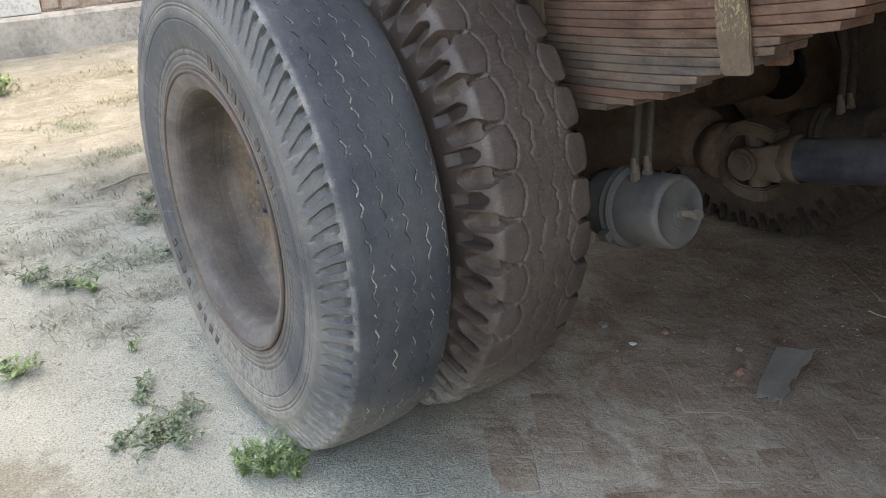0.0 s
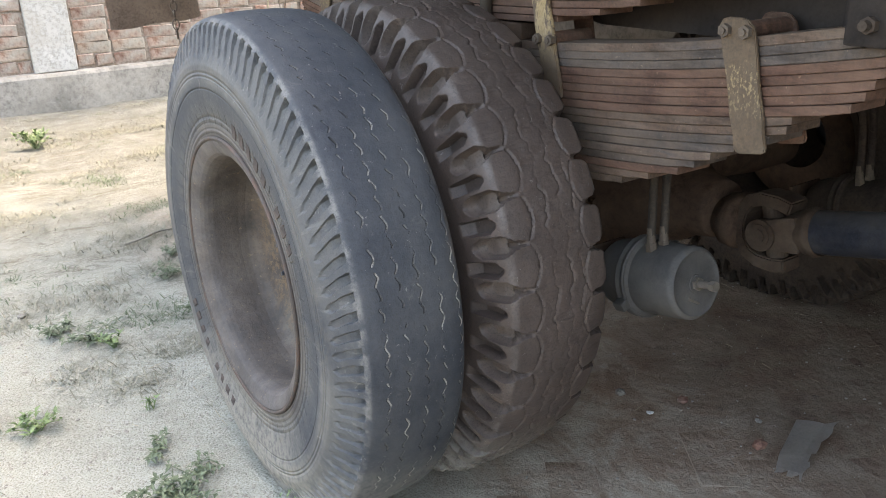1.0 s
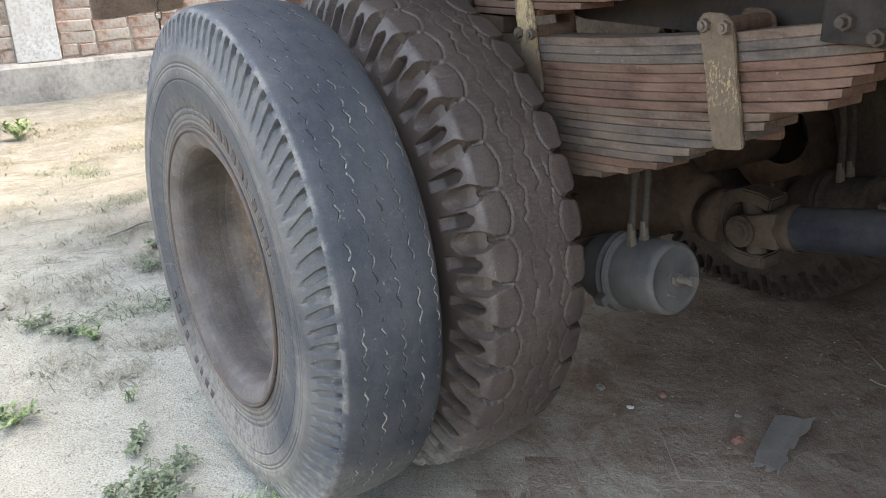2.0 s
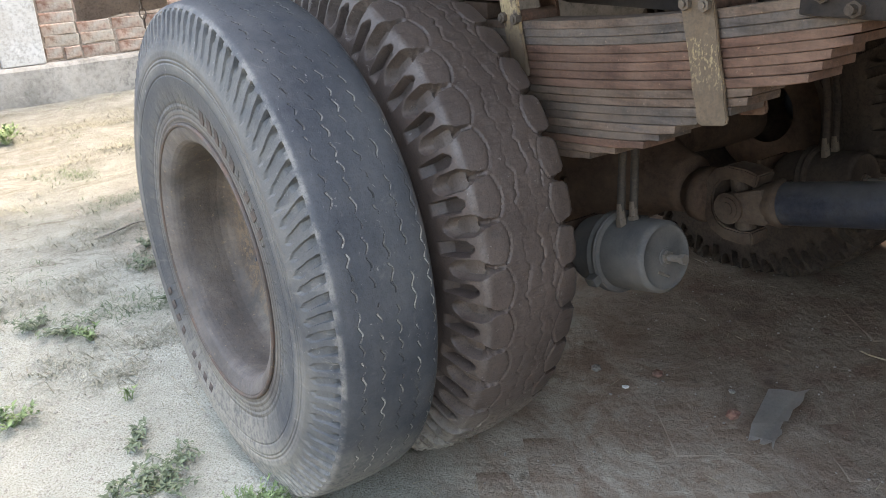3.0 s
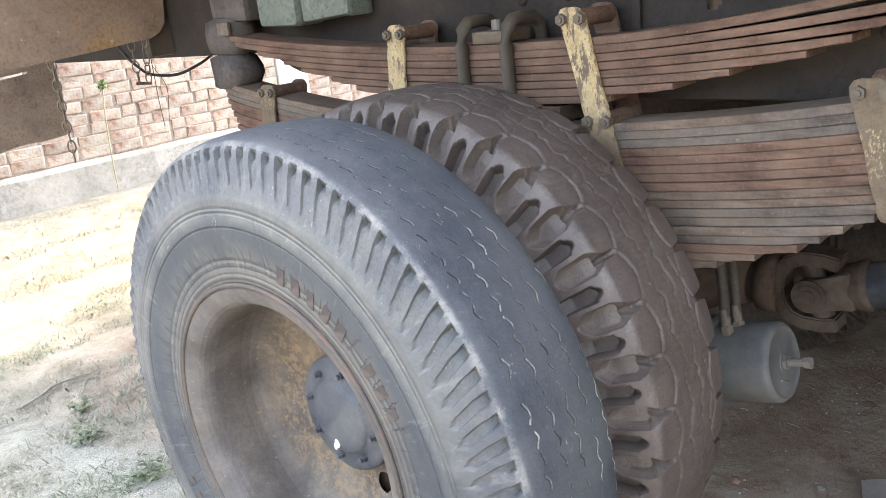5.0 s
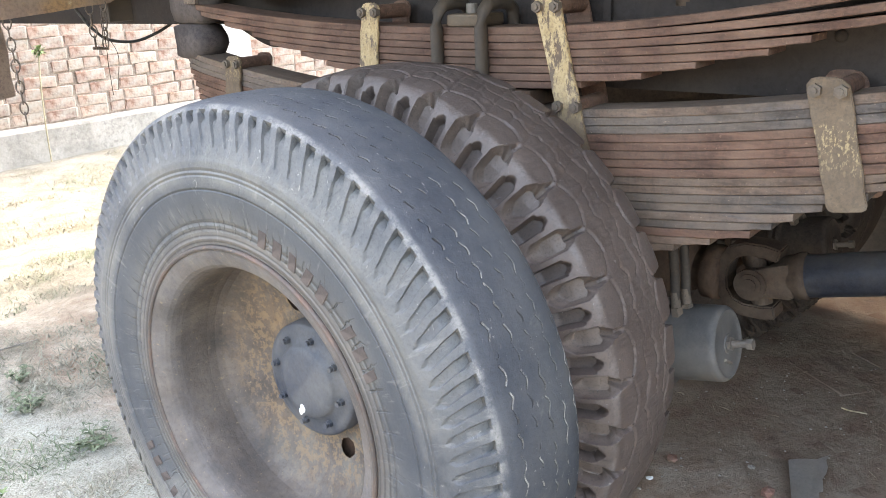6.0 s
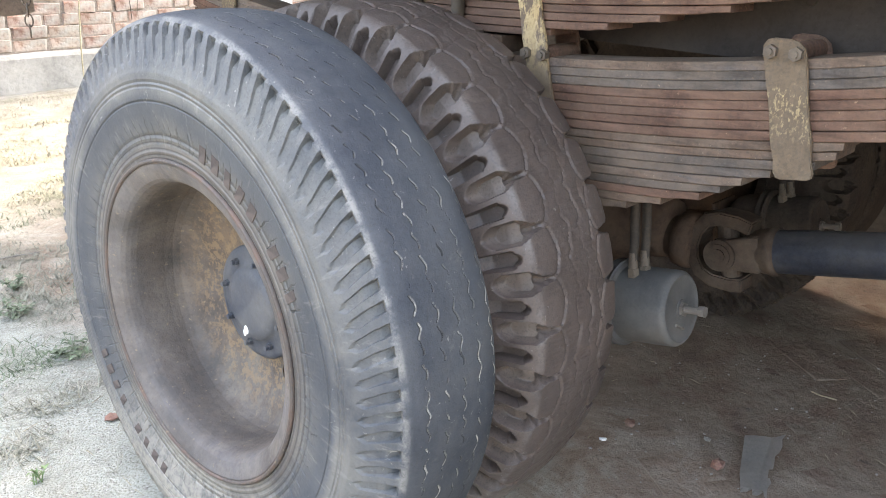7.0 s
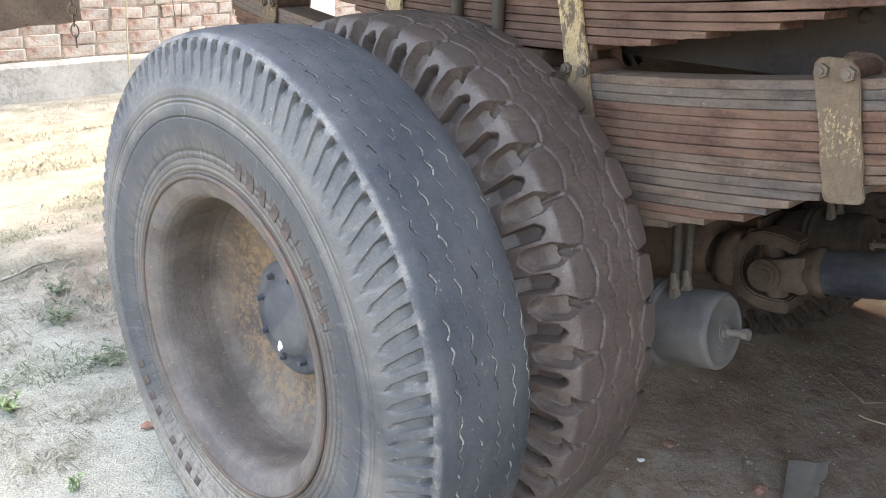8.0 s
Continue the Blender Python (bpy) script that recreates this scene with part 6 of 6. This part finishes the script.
stalk = empty("tall_stalk", (2.012, 4.83, 0))
tagged(stalk, "thin dry stalk with a yellow-green head by the wall", "plant")
put("stem", tube("stem", bent([(2.012, 4.83, -0.01), (2.024, 4.84, 0.3), (2.05, 4.85, 0.6), (2.076, 4.85, 0.80)], 8), 0.006, 5), M_STRAW, stalk)
verts, faces = [], []
q = random.Random(3)
for k in range(40):
    a, tilt = q.uniform(0, 6.28), q.uniform(-0.4, 0.9)
    d = Vector((math.cos(a) * math.cos(tilt), math.sin(a) * math.cos(tilt), math.sin(tilt)))
    leaf_blade(verts, faces, Vector((2.076, 4.85, 0.80)) + Vector((q.uniform(-0.03, 0.03), 0, q.uniform(-0.02, 0.03))), d, (Vector((0, 0, 1)) - d * d.z).normalized(), 0.05, 0.022)
put("leaves", mesh_of("leaves", verts, faces), M_WEED_BRIGHT, stalk)


def grass_patch(name, label, count, material, rule, seed, tall, category="grass"):
    """Short dry blades where rule(x, y) allows them."""
    q = random.Random(seed)
    verts, faces = [], []
    tries = 0
    while len(faces) < count and tries < count * 60:
        tries += 1
        x, y = q.uniform(-1.2, 3.2), q.uniform(0.3, 4.7)
        if q.random() > rule(x, y):
            continue
        for k in range(q.randint(2, 6)):
            bx, by = x + q.gauss(0, 0.022), y + q.gauss(0, 0.022)
            z = ground_height(bx, by) - 0.002
            a, l, rise = q.uniform(0, 6.28), tall * q.uniform(0.5, 1.6), q.uniform(0.1, 0.75)
            w = q.uniform(0.0010, 0.0022)
            cx, cy = math.cos(a), math.sin(a)
            sx, sy = -cy * w, cx * w
            up = l * math.sin(rise)
            mx, my = bx + cx * l * 0.55, by + cy * l * 0.55
            n = len(verts)
            verts += [(bx - sx, by - sy, z), (bx + sx, by + sy, z), (mx + sx * 0.7, my + sy * 0.7, z + up * 0.8), (mx - sx * 0.7, my - sy * 0.7, z + up * 0.8), (bx + cx * l, by + cy * l, z + up * 0.7)]
            faces += [(n, n + 1, n + 2, n + 3), (n + 3, n + 2, n + 4)]
    tagged(put(name, mesh_of(name, verts, faces), material), label, category, kind="stuff")


def straw_rule(x, y):
    v = noise.noise(Vector((x * 1.6, y * 2.6, 4.0))) + 0.6 * noise.noise(Vector((x * 5.0, y * 7.0, 1.0)))
    band = 0.16 if y < 1.2 else (0.85 if y < 1.8 else (1.3 if y < 3.3 else 0.5))
    tuft = max(math.exp(-((x - cx) / 0.09) ** 2 - ((y - cy) / 0.045) ** 2) for cx, cy in ((-0.27, 0.78), (-0.13, 0.79), (-0.01, 0.785), (-0.16, 0.62)))
    ridge = math.exp(-((y - 4.02 + 0.25 * max(0.0, x - 1.0) ** 2) / 0.035) ** 2) if 0.45 < x < 1.6 else 0.0
    tuft = max(tuft, ridge)
    return max(0.0, v + 0.02) * 1.6 * band + tuft * 1.5


def green_rule(x, y):
    v = noise.noise(Vector((x * 1.9 + 7, y * 2.4, 9.0))) + 0.5 * noise.noise(Vector((x * 6.0, y * 6.0, 3.0)))
    return max(0.0, v - 0.22) * 1.4


grass_patch("dry_grass", "patches of short dry straw-coloured grass", 72000, M_DRY, straw_rule, 31, 0.034)
grass_patch("green_grass", "sparse short green grass in the sand", 24000, M_WEED, green_rule, 32, 0.026)


# ---- litter on the ground ----
def pebble_mesh(q, size):
    bm = bmesh.new()
    bmesh.ops.create_icosphere(bm, subdivisions=1, radius=size)
    f = Vector((q.uniform(0.7, 1.3), q.uniform(0.7, 1.3), q.uniform(0.4, 0.8)))
    for v in bm.verts:
        v.co = Vector((v.co.x * f.x, v.co.y * f.y, v.co.z * f.z)) * q.uniform(0.8, 1.15)
    return bm


q = random.Random(77)
verts, faces = [], []
for k in range(6500):
    x, y = (q.uniform(-0.9, 0.3), q.uniform(-0.5, 1.8)) if k % 2 else (q.uniform(-1.1, 1.9), q.uniform(-1.3, 2.6))
    if 0.0 < x < 0.5 and abs(y) < 0.22:
        continue
    bm = pebble_mesh(q, 0.0012 + 0.0035 * q.random() ** 3)
    z = ground_height(x, y) + 0.0006
    n = len(verts)
    bm.verts.index_update()
    verts += [(v.co.x + x, v.co.y + y, v.co.z + z) for v in bm.verts]
    faces += [tuple(n + v.index for v in f.verts) for f in bm.faces]
    bm.free()
tagged(put("grit", mesh_of("grit", verts, faces), M_STONE), "scattered grit and tiny pebbles", "gravel", kind="stuff")
verts, faces = [], []
for k in range(420):
    x, y = q.uniform(-1.0, 1.9), q.uniform(-1.2, 2.4)
    if 0.0 < x < 0.5 and abs(y) < 0.22:
        continue
    a, l, w = q.uniform(0, 6.28), q.uniform(0.012, 0.055), q.uniform(0.0006, 0.0013)
    z = ground_height(x, y) + 0.003
    dx, dy = math.cos(a) * l / 2, math.sin(a) * l / 2
    n = len(verts)
    verts += [(x - dx - dy / l * w * 2, y - dy + dx / l * w * 2, z), (x - dx + dy / l * w * 2, y - dy - dx / l * w * 2, z), (x + dx, y + dy, z + q.uniform(0, 0.004)), (x, y, z + w * 2)]
    faces += [(n, n + 1, n + 3), (n + 1, n + 2, n + 3), (n + 2, n, n + 3)]
tagged(put("straw_litter", mesh_of("straw_litter", verts, faces), M_STRAW), "bits of straw scattered on the dirt", "litter", kind="stuff")

for x, y, size, mat, name, label in (
        (0.891, -0.315, 0.0085, M_WHITE_CHIP, "pebble", "small white pebble on the dirt"),
        (1.000, -0.325, 0.014, M_RED, "brick_shard", "red brick shard on the dirt"),
        (0.992, -0.570, 0.020, M_RED, "brick_shard", "red brick shard on the dirt"),
        (0.081, 0.609, 0.017, M_RED, "brick_shard", "red brick shard on the sand"),
        (0.90, -0.20, 0.014, M_STONE, "pebble", "dull pebble on the dirt"),
        (-0.35, 1.32, 0.02, M_STONE, "pebble", "pale stone on the sand"),
        (1.08, -0.50, 0.010, M_STONE, "pebble", "dull pebble on the dirt")):
    tagged(part(name, pebble_mesh(q, size), mat, None, at=Matrix.Translation((x, y, ground_height(x, y) + size * 0.35)) @ Matrix.Rotation(q.uniform(0, 6), 4, 'Z')), label, "stone" if mat is not M_RED else "brick shard")
twig = put("twig", tube("twig", bent([(1.485, -0.605, 0.012), (1.492, -0.625, 0.006), (1.488, -0.645, 0.010), (1.500, -0.668, 0.006)], 5), 0.0022, 5), M_STRAW)
tagged(twig, "short pale bent twig on the dirt", "twig")
put("dry_stick", tube("dry_stick", bent([(0.10, 1.78, 0.012), (0.19, 1.80, 0.02), (0.27, 1.85, 0.016), (0.42, 1.83, 0.014)], 6), [0.004, 0.0045, 0.005, 0.0045, 0.0045, 0.004, 0.0045, 0.005, 0.0055, 0.005, 0.0045, 0.004, 0.0035, 0.003, 0.003, 0.003, 0.002, 0.002, 0.0015], 7), M_STONE)
tagged(bpy.data.objects["dry_stick"], "pale weathered stick lying on the sand", "stick")

# a torn piece of grey card
bm = bmesh.new()
near_edge = [Vector((1.121, -0.575, 0)), Vector((0.985, -0.626, 0)), Vector((0.945, -0.648, 0))]
far_edge = [Vector((1.165, -0.657, 0)), Vector((1.050, -0.674, 0)), Vector((0.962, -0.704, 0))]
n = 13
gridv = []
for i in range(n):
    row = []
    for j in range(n):
        u, v = i / (n - 1), j / (n - 1)
        h = min(int(v * 2), 1)
        p = near_edge[h].lerp(near_edge[h + 1], v * 2 - h).lerp(far_edge[h].lerp(far_edge[h + 1], v * 2 - h), u)
        p.z = ground_height(p.x, p.y) + 0.004 + 0.026 * (1 - v) ** 2 + 0.006 * math.sin(u * 3 + v * 2) * (1 - v) + 0.022 * max(0.0, u - 0.7) * (1 - v) * 3
        if v > 0.95:
            p.x -= 0.012 * math.sin(u * 14) + 0.005 * math.sin(u * 31)
            p.z -= 0.004
        if u > 0.95:
            p.y += 0.004 * math.sin(v * 23)
        row.append(bm.verts.new(p))
    gridv.append(row)
for i in range(n - 1):
    for j in range(n - 1):
        if i == n - 2 and j in (6, 7):
            continue
        bm.faces.new((gridv[i][j], gridv[i + 1][j], gridv[i + 1][j + 1], gridv[i][j + 1]))
bmesh.ops.solidify(bm, geom=list(bm.faces), thickness=0.0018)
tagged(part("card_scrap", bm, M_CARD, None), "torn curled scrap of grey card on the dirt", "litter")
